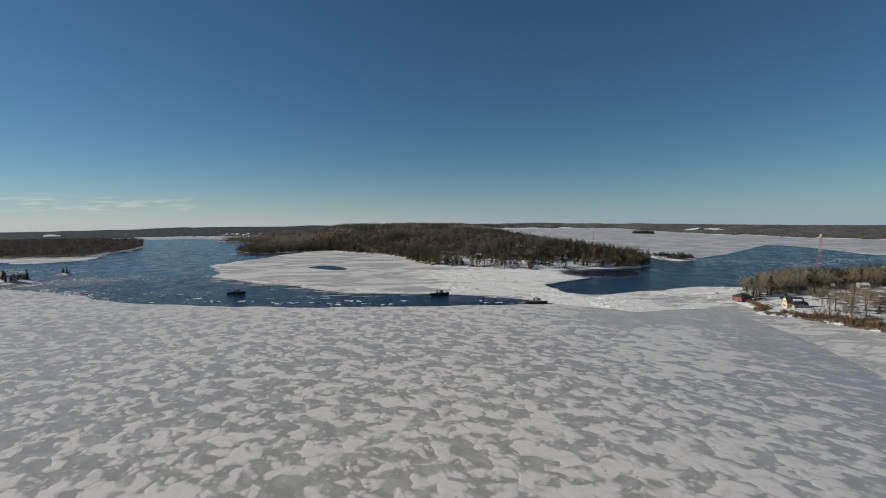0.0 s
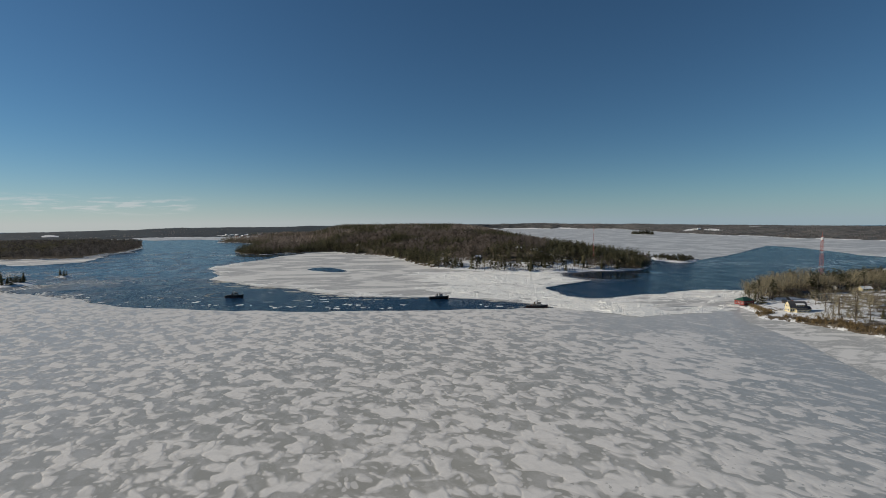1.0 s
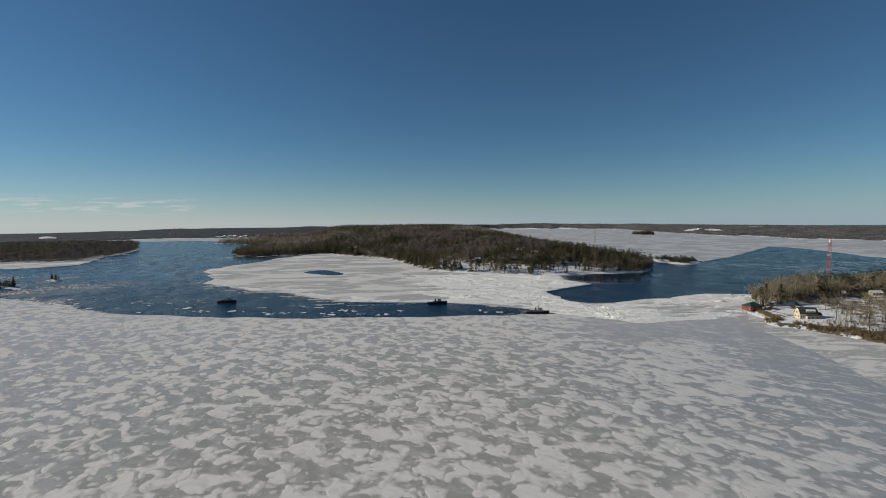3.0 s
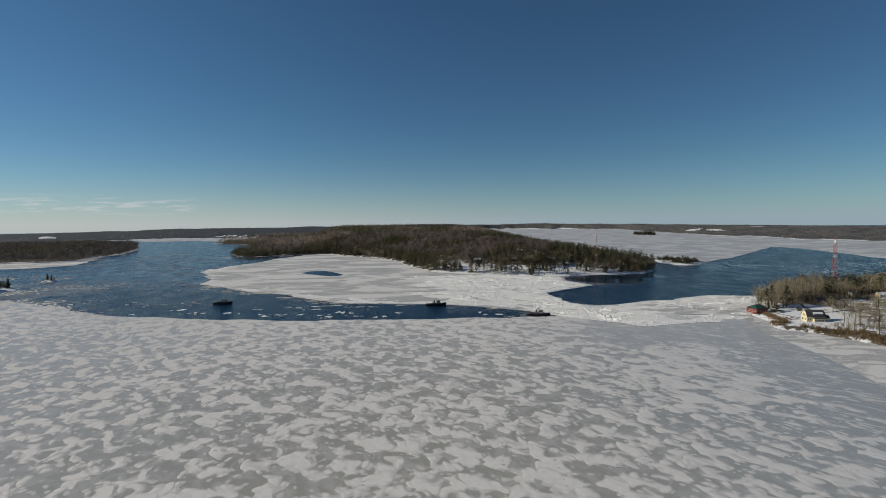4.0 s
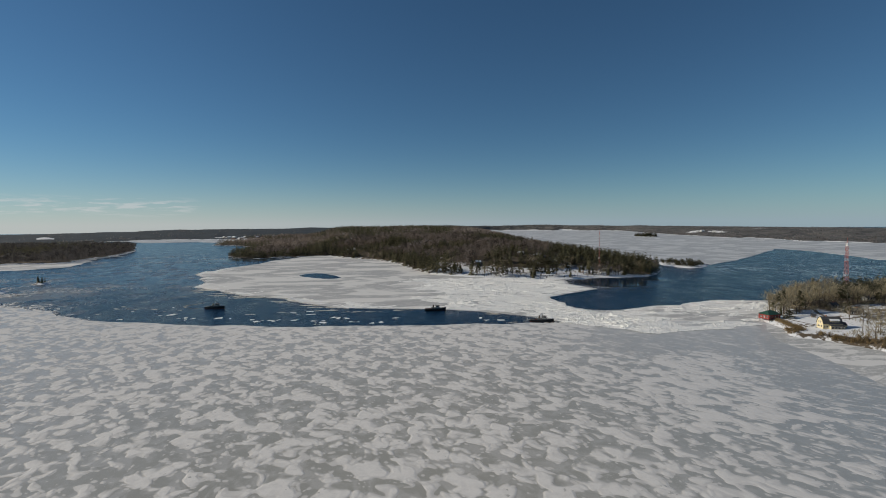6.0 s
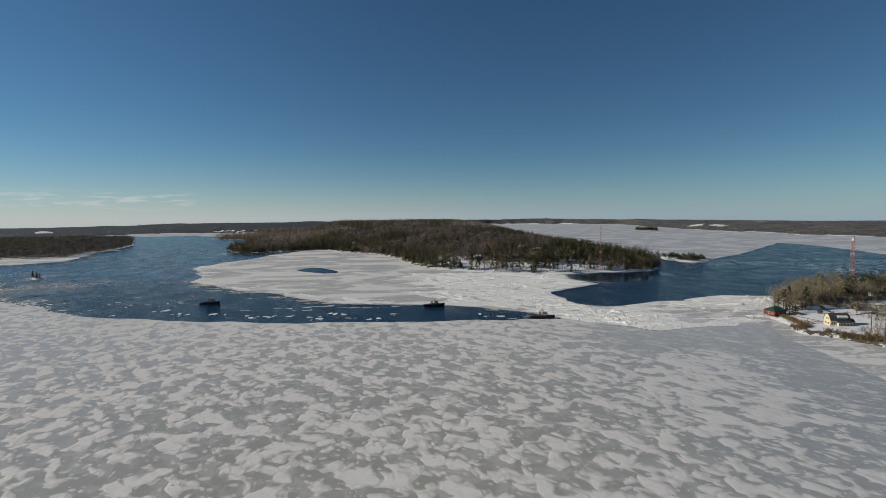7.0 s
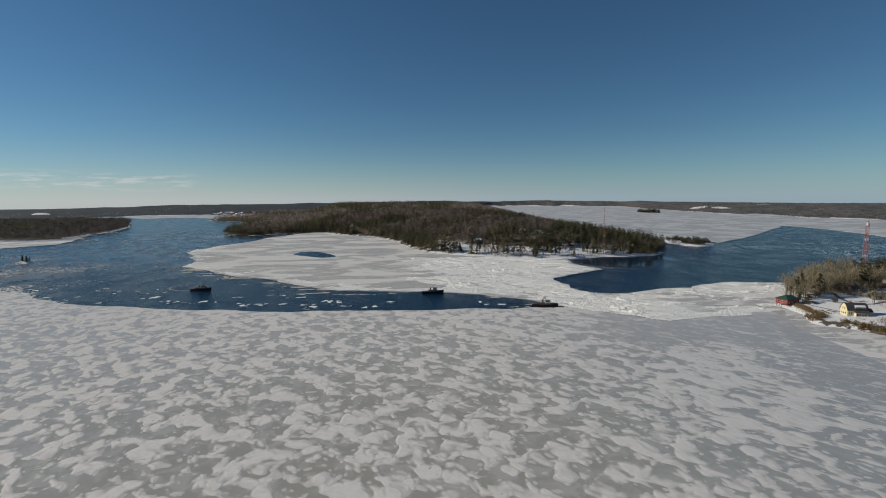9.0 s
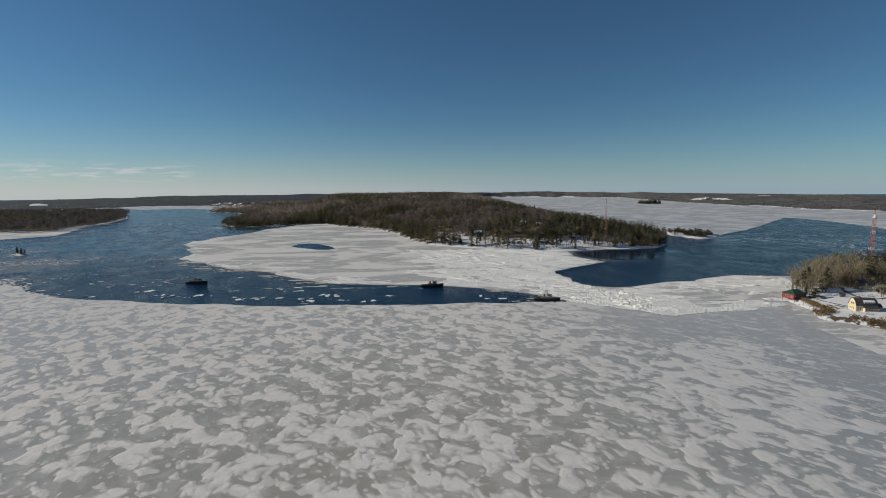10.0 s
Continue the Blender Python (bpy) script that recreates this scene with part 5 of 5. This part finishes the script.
def mast(x, y, z, height, foot, label):
    root = tagged(new("radio_mast"), label, "radio mast")
    top = foot * 0.5
    bays = 12
    r = lambda u: foot + (top - foot) * u
    for sx in (-1, 1):
        for sy in (-1, 1):
            part("leg", rodded((sx * foot, sy * foot, -1), (sx * top, sy * top, height), foot * 0.075, foot * 0.055, 5), M_BAND, root)
    for k in range(bays):
        a, b = k / bays, (k + 1) / bays
        bm = bmesh.new()
        for (p, q) in (((-1, -1), (1, -1)), ((1, -1), (1, 1)), ((1, 1), (-1, 1)), ((-1, 1), (-1, -1))):
            ra, rb = r(a), r(b)
            rod(bm, (p[0] * ra, p[1] * ra, a * height), (q[0] * rb, q[1] * rb, b * height), foot * 0.032, None, 4)
            rod(bm, (q[0] * ra, q[1] * ra, a * height), (p[0] * rb, p[1] * rb, b * height), foot * 0.032, None, 4)
            rod(bm, (p[0] * rb, p[1] * rb, b * height), (q[0] * rb, q[1] * rb, b * height), foot * 0.035, None, 4)
        part("brace", bm, M_BAND, root)
    part("platform", boxed(-top - 0.6, top + 0.6, -top - 0.6, top + 0.6, height - 4.5, height - 4.2), M_TRIM, root, "white platform")
    part("aerial", rodded((0, 0, height - 4), (0, 0, height + 5), 0.14), M_BAND, root)
    part("cabinet", boxed(-top * 0.7, top * 0.7, -top * 0.7, top * 0.7, height - 4.2, height - 1.2, 0.1), M_TRIM, root, "white equipment box")
    root.matrix_basis = pose(x, y, z, 0, 0, 20)


mast(447, 561, 7, 52, 1.9, "tall red and white lattice radio mast")
mast(254, 800, 10, 56, 1.0, "slim red and white radio mast among trees")


# ---- tugs ----
M_BLACK = mat_plain("black_hull_paint", (0.010, 0.010, 0.012), 0.65, 0, 0.4, 1.5)
M_DECK = mat_plain("grey_deck_paint", (0.13, 0.12, 0.11), 0.7, 0, 0.3, 1.5)
M_HOUSE = mat_plain("white_deckhouse_paint", (0.50, 0.49, 0.46), 0.55, 0, 0.25, 1.5)
M_GREY = mat_plain("dark_grey_paint", (0.12, 0.12, 0.115), 0.6, 0, 0.3, 1.5)
M_BUFF = mat_plain("buff_paint", (0.15, 0.11, 0.07), 0.5, 0, 0.12, 2)
M_RUBBER = mat_plain("worn_rubber", (0.02, 0.02, 0.02), 0.9, 0, 0.3, 4)
M_STEEL = mat_plain("dull_steel", (0.18, 0.18, 0.18), 0.5, 0.7, 0.2, 3)
M_RUST = mat_plain("rust_red_paint", (0.16, 0.05, 0.035), 0.7, 0, 0.3, 2)


def hull_rows():
    """Sections of a tug's hull: x, half-breadth and sheer from stern to stem."""
    out = []
    for k in range(17):
        u = k / 16
        x = -9.6 + 19.6 * u
        half = 2.9 * (1 - max(0, (u - 0.55) / 0.45) ** 2.4) * (0.82 + 0.18 * min(1, u / 0.12))
        sheer = 1.15 + 1.6 * max(0, u - 0.35) ** 2 / 0.42 + 0.25 * (1 - u) ** 3
        out.append((x, max(half, 0.12), sheer))
    return out


def tug(label):
    root = tagged(new("tugboat"), label, "tugboat", group="ice-breaking tugs")
    rows = hull_rows()
    bm = bmesh.new()
    loops = []
    for x, h, s in rows:
        prof = [(0, -1.6), (h * 0.72, -1.2), (h * 0.93, 0.0), (h, s), (h, s + 0.75), (h - 0.14, s + 0.75), (h - 0.14, s)]
        ring = [bm.verts.new((x + (0.5 * z / 3 if x > 5 else 0), -y, z)) for y, z in prof] + [bm.verts.new((x + (0.5 * z / 3 if x > 5 else 0), y, z)) for y, z in prof[:0:-1]]
        loops.append(ring)
    for a, b in zip(loops, loops[1:]):
        n = len(a)
        for k in range(n):
            if k != 6:
                bm.faces.new((a[k], a[(k + 1) % n], b[(k + 1) % n], b[k]))
    for ring in (loops[0], loops[-1]):
        bm.faces.new(ring[:4] + ring[10:])
    bmesh.ops.recalc_face_normals(bm, faces=bm.faces[:])
    part("hull", bm, M_BLACK, root, "black steel hull with raised bow")
    bm = bmesh.new()
    ds = [(bm.verts.new((x, -h + 0.1, s)), bm.verts.new((x, h - 0.1, s))) for x, h, s in rows]
    for a, b in zip(ds, ds[1:]):
        bm.faces.new((a[0], b[0], b[1], a[1]))
    part("deck", bm, M_DECK, root, "grey deck")
    bm = bmesh.new()
    for sy in (-1, 1):
        st = [(bm.verts.new((x + (0.12 if x > 5 else 0), sy * (h * 0.93 + 0.05), -0.2)), bm.verts.new((x + (0.12 if x > 5 else 0), sy * (h * 0.96 + 0.05), 0.45))) for x, h, s in rows]
        for a, b in zip(st, st[1:]):
            bm.faces.new((a[0], b[0], b[1], a[1]))
    bmesh.ops.solidify(bm, geom=bm.faces[:], thickness=0.03)
    part("boot_topping", bm, M_RUST, root, "worn red band at the waterline")
    part("rubbing_strake", box(boxed(-9.4, 5.5, -3.06, -2.86, 0.75, 1.05), -9.4, 5.5, 2.86, 3.06, 0.75, 1.05), M_RUBBER, root)
    for k in range(7):
        for sy in (-1, 1):
            bmt = bmesh.new()
            bmesh.ops.create_cone(bmt, cap_ends=True, segments=10, radius1=0.48, radius2=0.48, depth=0.3, matrix=Matrix.Translation((-8 + k * 2.1, sy * 3.1, 0.75)) @ Euler((math.pi / 2, 0, 0)).to_matrix().to_4x4())
            part("tyre_fender", bmt, M_RUBBER, root)
    house = part("deckhouse", box(boxed(-3.6, 4.2, -1.9, 1.9, 1.1, 3.3, 0.12), 3.0, 4.9, -1.6, 1.6, 1.2, 3.2, 0.12), M_GREY, root, "dark grey deckhouse")
    for k in range(4):
        for sy in (-1, 1):
            bmp = bmesh.new()
            bmesh.ops.create_cone(bmp, cap_ends=True, segments=10, radius1=0.2, radius2=0.2, depth=0.06, matrix=Matrix.Translation((-2.6 + k * 1.9, sy * 1.92, 2.4)) @ Euler((math.pi / 2, 0, 0)).to_matrix().to_4x4())
            part("porthole", bmp, M_GLASS, house)
    for sy in (-1, 1):
        part("side_door", boxed(-0.9, -0.2, sy * 1.91 - 0.03, sy * 1.91 + 0.03, 1.25, 3.0), M_STEEL, house)
    pilot = part("pilothouse", boxed(0.6, 4.0, -1.55, 1.55, 3.3, 5.5, 0.15), M_HOUSE, root, "white pilothouse")
    for k in range(3):
        part("pane", boxed(3.98, 4.04, -1.3 + k * 0.92, -0.5 + k * 0.92, 4.35, 5.1), M_GLASS, pilot)
        for sy in (-1, 1):
            part("pane", boxed(0.85 + k * 1.05, 1.65 + k * 1.05, sy * 1.56 - 0.03, sy * 1.56 + 0.03, 4.35, 5.1), M_GLASS, pilot)
    part("pilothouse_roof", boxed(0.3, 4.4, -1.8, 1.8, 5.5, 5.68, 0.05), M_DECK, root)
    bm = bmesh.new()
    bmesh.ops.create_cone(bm, cap_ends=True, segments=14, radius1=0.75, radius2=0.62, depth=2.4, matrix=Matrix.Translation((-1.6, 0, 4.4)))
    stack = part("stack", bm, M_BUFF, root, "buff funnel")
    bm = bmesh.new()
    bmesh.ops.create_cone(bm, cap_ends=True, segments=14, radius1=0.66, radius2=0.64, depth=0.4, matrix=Matrix.Translation((-1.6, 0, 5.75)))
    part("stack_cap", bm, M_BLACK, stack, "black funnel cap")
    m = part("mast", rodded((0.9, 0, 5.6), (0.7, 0, 9.0), 0.14, 0.07), M_BUFF, root)
    part("yard", rodded((0.74, -1.2, 8.1), (0.74, 1.2, 8.1), 0.05), M_BUFF, m)
    part("radar", boxed(0.3, 1.3, -0.75, 0.75, 7.1, 7.32, 0.05), M_HOUSE, m, "white radar bar")
    part("stay", rodded((0.72, 0, 8.8), (-3.4, 0, 3.4), 0.03, None, 4), M_STEEL, m)
    part("towing_bitt", box(boxed(-5.4, -5.1, -0.8, 0.8, 1.8, 2.0), -5.4, -5.1, -0.6, -0.35, 1.1, 2.3), M_BLACK, root)
    bm = bmesh.new()
    bmesh.ops.create_cone(bm, cap_ends=True, segments=12, radius1=0.7, radius2=0.7, depth=1.6, matrix=Matrix.Translation((-4.4, 0, 1.9)) @ Euler((math.pi / 2, 0, 0)).to_matrix().to_4x4())
    part("winch", bm, M_RUST, root, "rusty towing winch")
    part("locker", boxed(-7.6, -6.2, -1.4, 1.4, 1.2, 2.0, 0.08), M_DECK, root)
    part("life_raft", rodded((-3.0, -0.9, 3.75), (-3.0, 0.9, 3.75), 0.4, None, 10), M_HOUSE, root, "white life raft canister")
    dinghy = bmesh.new()
    bmesh.ops.create_uvsphere(dinghy, u_segments=10, v_segments=6, radius=1, matrix=Matrix.Translation((-8.2, 0, 2.0)) @ Matrix.Diagonal((1.3, 0.9, 0.5, 1)))
    part("dinghy", dinghy, M_DECK, root, "covered grey dinghy")
    part("capstan", rodded((7.2, 0, 1.9), (7.2, 0, 2.9), 0.35, 0.28, 10), M_STEEL, root)
    for k in range(8):
        for sy in (-1, 1):
            part("stanchion", rodded((-3.4 + k * 0.56, sy * 1.75, 3.3), (-3.4 + k * 0.56, sy * 1.75, 4.2), 0.03, None, 4), M_HOUSE, root)
    for sy in (-1, 1):
        part("rail", rodded((-3.4, sy * 1.75, 4.2), (0.55, sy * 1.75, 4.2), 0.035, None, 4), M_HOUSE, root)
    part("bow_fender", boxed(9.75, 10.25, -0.7, 0.7, 1.3, 3.4, 0.2), M_RUBBER, root)
    return root


t0 = tug("black-hulled icebreaking tug under way in open water")
t0.matrix_basis = pose(-226, 514, 0, 0, 0, -4) @ Matrix.Diagonal((1, 1, 0.86, 1))
t1 = copy_thing(t0, pose(-4.5, 493.0, 0, 0, 0, 3))
tagged(t1, "black-hulled icebreaking tug lying along the ice edge")
t2 = copy_thing(t0, pose(86, 437.5, 0, 0, 0, -14))
tagged(t2, "black-hulled icebreaking tug pushing into rubble ice")


# ---- loose ice ----
def slab(seed, flat=1.0):
    g = np.random.default_rng(seed)
    n = int(g.integers(6, 10))
    a = np.sort(g.uniform(0, 6.283, n)) + np.linspace(0, 0.01, n)
    r = g.uniform(0.7, 1.15, n)
    bm = bmesh.new()
    top = [bm.verts.new((r[k] * math.cos(a[k]), 0.8 * r[k] * math.sin(a[k]), 0.02)) for k in range(n)]
    rim = [bm.verts.new((v.co.x * 0.94, v.co.y * 0.94, 0.05)) for v in top]
    low = [bm.verts.new((v.co.x * 0.97, v.co.y * 0.97, -0.06)) for v in top]
    bm.faces.new(rim)
    for k in range(n):
        j = (k + 1) % n
        bm.faces.new((top[k], top[j], rim[j], rim[k]))
        bm.faces.new((low[k], low[j], top[j], top[k]))
    bmesh.ops.recalc_face_normals(bm, faces=bm.faces[:])
    me = bpy.data.meshes.new("ice_floe")
    bm.to_mesh(me)
    bm.free()
    me.materials.append(M_RUBBLE)
    return me


SLABS = [slab(600 + k) for k in range(6)]
FLOES = [(-251, 482, 7), (-231, 465, 5), (-222, 463, 4.5), (-198, 463, 6.5), (-188, 461, 3), (-166, 455, 4.5), (-158, 447, 5), (-147, 449, 6), (-140, 453, 4), (-127, 451, 5),
         (-119, 475, 7), (-108, 448, 5), (-99, 441, 5.5), (-97, 463, 6), (-88, 460, 6.5), (-82, 457, 5), (-74, 444, 4.5), (-57, 438, 5), (-49, 441, 4), (-38, 456, 5.5),
         (-124, 490, 6), (-137, 486, 4), (38, 454, 5), (41, 446, 4), (53, 445, 5), (-388, 516, 6), (-350, 487, 5), (-285, 460, 4), (-270, 520, 2.5), (-300, 500, 3)]
gf = np.random.default_rng(61)
gs = np.random.default_rng(62)
for x, y, s in FLOES[:22]:
    if s > 4:
        FLOES.append((x + gs.normal(0, 8), y + gs.normal(0, 3), gs.uniform(1.5, 3.2)))
for k, (x, y, s) in enumerate(FLOES):
    ob = new("ice_floe", SLABS[k % 6])
    ob.matrix_basis = pose(x, y, 0.1, 0, 0, gf.uniform(-180, 180)) @ Matrix.Diagonal((s * 0.82, s * 0.82, 1.6, 1))
    tagged(ob, "flat white ice floe drifting in dark water", "ice floe", "floes in the channel")


def plates(name, x, y, z, size, thick, tilt, mat, seed, label):
    """Many broken plates of ice in one mesh."""
    g = np.random.default_rng(seed)
    n = len(x)
    a = g.uniform(0, 6.283, n)
    k = 5
    ang = a[:, None] + np.arange(k) * 6.283 / k + g.normal(0, 0.25, (n, k))
    r = size[:, None] * g.uniform(0.6, 1.1, (n, k))
    px, py = r * np.cos(ang), r * np.sin(ang) * g.uniform(0.5, 0.9, n)[:, None]
    tx, ty = g.normal(0, 1, n)[:, None] * tilt, g.normal(0, 1, n)[:, None] * tilt
    pz = px * tx + py * ty
    hi = np.stack([px + x[:, None], py + y[:, None], pz + z[:, None] + thick], 2)
    lo = np.stack([px * 1.03 + x[:, None], py * 1.03 + y[:, None], pz + z[:, None] - thick * 1.5], 2)
    v = np.concatenate([hi, lo], 1).reshape(-1, 3)
    one = [(0, 1, 2), (0, 2, 3), (0, 3, 4)] + [q for i in range(k) for q in ((i, i + k, (i + 1) % k + k), (i, (i + 1) % k + k, (i + 1) % k))]
    t = (np.array(one)[None] + (np.arange(n) * 2 * k)[:, None, None]).reshape(-1, 3)
    return tagged(new(name, fast_mesh(name, v, t, mat)), label, "ice", kind="stuff")


M_BRASH = mat_plain("grey_brash_ice", (0.62, 0.61, 0.59), 0.8, 0, 0.2, 0.3)


def drift_brash():
    g = np.random.default_rng(71)
    n = 155000
    x, y = g.uniform(-1000, -190, n), g.uniform(455, 1350, n)
    wet = (shore_distance(NEAR_FRONT + [(200, 0), (-1400, 0)], x, y) < -2) & (shore_distance(MID_FRONT + [(0, 1200), (150, 700)], x, y) < -2)
    # the river lies between the left island and the island
    wet &= (shore_distance(LEFT_ISLAND, x, y) < -2) & (shore_distance(ISLAND, x, y) < -4)
    # streaks drawn out along the current, a loose pack by the western ice
    u, w = x * 0.94 + y * 0.34, -x * 0.34 + y * 0.94
    bend = fbm(x / 130, y / 130, 74, 3) * 45
    streak = fbm((u + bend) / 48, (w + bend) / 44, 73, 6)
    out = -shore_distance(NEAR_FRONT + [(200, 0), (-1400, 0)], x, y)
    west = smooth(185, 25, out) * smooth(-345, -445, x)
    shelf = smooth(45, 5, -shore_distance(LEFT_ISLAND, x, y))
    dens = smooth(0.28, 0.46, streak) * 0.7 * smooth(-210, -340, x) * smooth(520, 620, y) + 0.55 * smooth(-0.1, 0.25, streak) * west + shelf * smooth(-0.2, 0.3, streak)
    ok = wet & (g.random(n) < dens)
    x, y = x[ok], y[ok]
    plates("brash_ice", x, y, x * 0 + 0.06, 0.3 + 1.3 * g.random(len(x)) ** 3 + shelf[ok] * 0.8 + west[ok] * 4.5 * g.random(len(x)) ** 2, 0.05, 0.0, M_BRASH, 75, "thin streaks of broken brash ice on the river")


drift_brash()


def rubble_blocks():
    g = np.random.default_rng(81)
    n = 14000
    x, y = g.uniform(-40, 345, n), g.uniform(388, 735, n)
    poly = MID_FRONT + [(-330, 1300), (0, 1000), (150, 800)] + EAST_ICE + [(370, 480), (300, 430)] + RUBBLE_SOUTH[::-1]
    ridge = np.exp(-(shore_distance([(128, 500), (134, 472), (138, 440), (146, 412), (150, 414), (142, 442), (138, 474), (132, 502)], x, y) / 6.0) ** 2)
    dens = smooth(-40, 60, x) * smooth(0.0, 0.5, fbm(x / 30, y / 12, 83, 4)) * 0.5 + ridge
    ok = (shore_distance(poly, x, y) > 1) & (g.random(n) < dens) & (shore_distance(RIGHT_LAND, x, y) < 0) & (shore_distance(ISLAND, x, y) < 2)
    x, y, rg = x[ok], y[ok], ridge[ok]
    plates("rubble_blocks", x, y, 0.75 + rg * g.random(len(x)) * 1.1, 0.3 + 0.6 * g.random(len(x)) ** 2 + rg * 0.5, 0.12, 0.4, M_RUBBLE, 85, "loose blocks of broken white ice")


rubble_blocks()


def edge_rim(name, line, seed, label, big=1.0):
    """Broken pieces piled along an ice edge."""
    g = np.random.default_rng(seed)
    p = np.array(line, float)
    seg = np.hypot(*(p[1:] - p[:-1]).T)
    n = int(seg.sum() * 1.3)
    k = g.choice(len(seg), n, p=seg / seg.sum())
    u = g.random(n)[:, None]
    c = p[k] * (1 - u) + p[k + 1] * u + g.normal(0, 0.7 * big, (n, 2))
    plates(name, c[:, 0], c[:, 1], 0.05 + 0.05 * g.random(n) * big, (0.2 + 0.6 * g.random(n) ** 2) * big, 0.03, 0.02, M_BRASH, seed, label)


edge_rim("edge_ice_near", NEAR_FRONT[3:], 91, "broken ice along the edge of the sheet", 1.0)
edge_rim("edge_ice_west", NEAR_FRONT[1:9], 96, "broken plates along the ragged western ice edge", 4.5)
edge_rim("edge_ice_middle", MID_FRONT[:-2], 92, "broken ice along the sheet's rim", 1.2)
edge_rim("shore_ice_right", RIGHT_LAND[2:13], 93, "broken shore ice at the foot of the bank", 2.2)
edge_rim("shore_ice_island", ISLAND[7:25], 94, "broken shore ice under the island")
edge_rim("shore_ice_islets", ROCK_ISLET + ROCK_ISLET[:1], 95, "ice frozen on the rock")
pool = [(-229, 801), (-226, 828), (-212, 838), (-198, 834), (-171, 801), (-154, 772), (-160, 758), (-175, 756), (-197, 772), (-215, 785)]
pm = raw_mesh("pool", [(x, y, 0.506) for x, y in ragged(pool, 5, 1.5, 97)], [tuple(range(len(ragged(pool, 5, 1.5, 97))))], [M_WATER])
tagged(new("water_pool", pm), "blue melt pool on the white ice", "water", kind="structure")


def slush():
    """Thin ragged sheets of brown-grey slush floating off the southern rim of the sheet."""
    x, y = np.arange(-330, 100, 0.9), np.arange(432, 690, 0.7)
    X, Y = np.meshgrid(x, y)
    off = -shore_distance(MID_FRONT + [(0, 1200), (150, 700)], X, Y)
    out = -shore_distance(NEAR_FRONT + [(200, 0), (-1400, 0)], X, Y)
    here = 0.30 * smooth(34, 4, off) - 0.30 * smooth(-85, -20, X) * smooth(45, 15, X) - 0.2 * smooth(10, 30, off)
    Z = fbm(X / 30, Y / 8, 98, 5) + 0.5 * fbm(X / 4, Y / 2.2, 198, 3) + here
    k = ((Z > 0.34) & (off > -2) & (out > 1)).ravel()
    n = len(x)
    v = np.stack([X.ravel(), Y.ravel(), (0.03 + 0.05 * vnoise(X / 2, Y / 2, 199)).ravel()], 1)
    jj, ii = np.meshgrid(np.arange(len(y) - 1), np.arange(n - 1), indexing="ij")
    a = (jj * n + ii).ravel()
    a = a[k[a] & k[a + 1] & k[a + n] & k[a + n + 1]]
    tris = np.concatenate([np.stack([a, a + 1, a + n + 1], 1), np.stack([a, a + n + 1, a + n], 1)])
    used, inv = np.unique(tris, return_inverse=True)
    tagged(new("slush", fast_mesh("slush", v[used], inv.reshape(-1, 3), M_SLUSH)), "thin brownish slush floating along the ice edge", "ice", kind="stuff")


M_SLUSH = mat_plain("dirty_slush", (0.46, 0.43, 0.37), 0.8, 0, 0.55, 0.8)
slush()


# ---- the far village ----
def village():
    g = np.random.default_rng(111)
    for x, y in ((-995, 2290), (-965, 2275), (-935, 2310), (-905, 2345), (-880, 2290), (-915, 2400), (-980, 2350), (-850, 2380), (-1000, 2420), (-940, 2480), (-870, 2460)):
        z = float(island_height(np.array([float(x)]), np.array([float(y)]))[0])
        cottage(x, y, z + 0.8, float(g.uniform(-40, 30)), float(g.uniform(10, 17)), float(g.uniform(8, 11)), float(g.uniform(4, 6.5)),
                [M_HOUSE, M_WOOD, M_WOOD, M_BRICK][int(g.integers(0, 4))], [M_SNOW, M_SHINGLE, M_SHINGLE][int(g.integers(0, 3))], "distant village house with a pitched roof")
    for az, r in ((27.8, 3330), (28.3, 3345), (29.3, 3330), (29.9, 3320), (-24.6, 3220), (-24.1, 3230), (-23.6, 3215)):
        z = float(far_height(np.array([az]), np.array([float(r)]))[0])
        cottage(r * math.sin(radians(az)), r * math.cos(radians(az)), z + 0.8, float(g.uniform(-40, 30)), float(g.uniform(14, 26)), 11.0, 5.5, M_WHITE, M_SNOW, "distant farm building with a snowy roof")


village()
for x, y in ((-20, 822), (60, 850), (142, 905)):
    cottage(x, y, float(island_height(np.array([float(x)]), np.array([float(y)]))[0]) + 0.4, 12, 9, 7, 3.0, M_WOOD, M_SNOW, "small weathered cabin among trees on the island")


def wake():
    """Brash swept into an arc behind the tug under way."""
    g = np.random.default_rng(121)
    n = 500
    u = g.random(n) ** 0.8
    x = -236 - 27 * np.sin(u * 2.5) + g.normal(0, 0.6 + u, n)
    y = 511.5 + 38 * u ** 1.6 + g.normal(0, 0.5 + 1.5 * u, n)
    plates("wake_brash", x, y, x * 0 + 0.03, 0.15 + 0.5 * g.random(n) ** 2, 0.03, 0.0, M_SLUSH, 122, "thin brash swept along behind the tug")


wake()
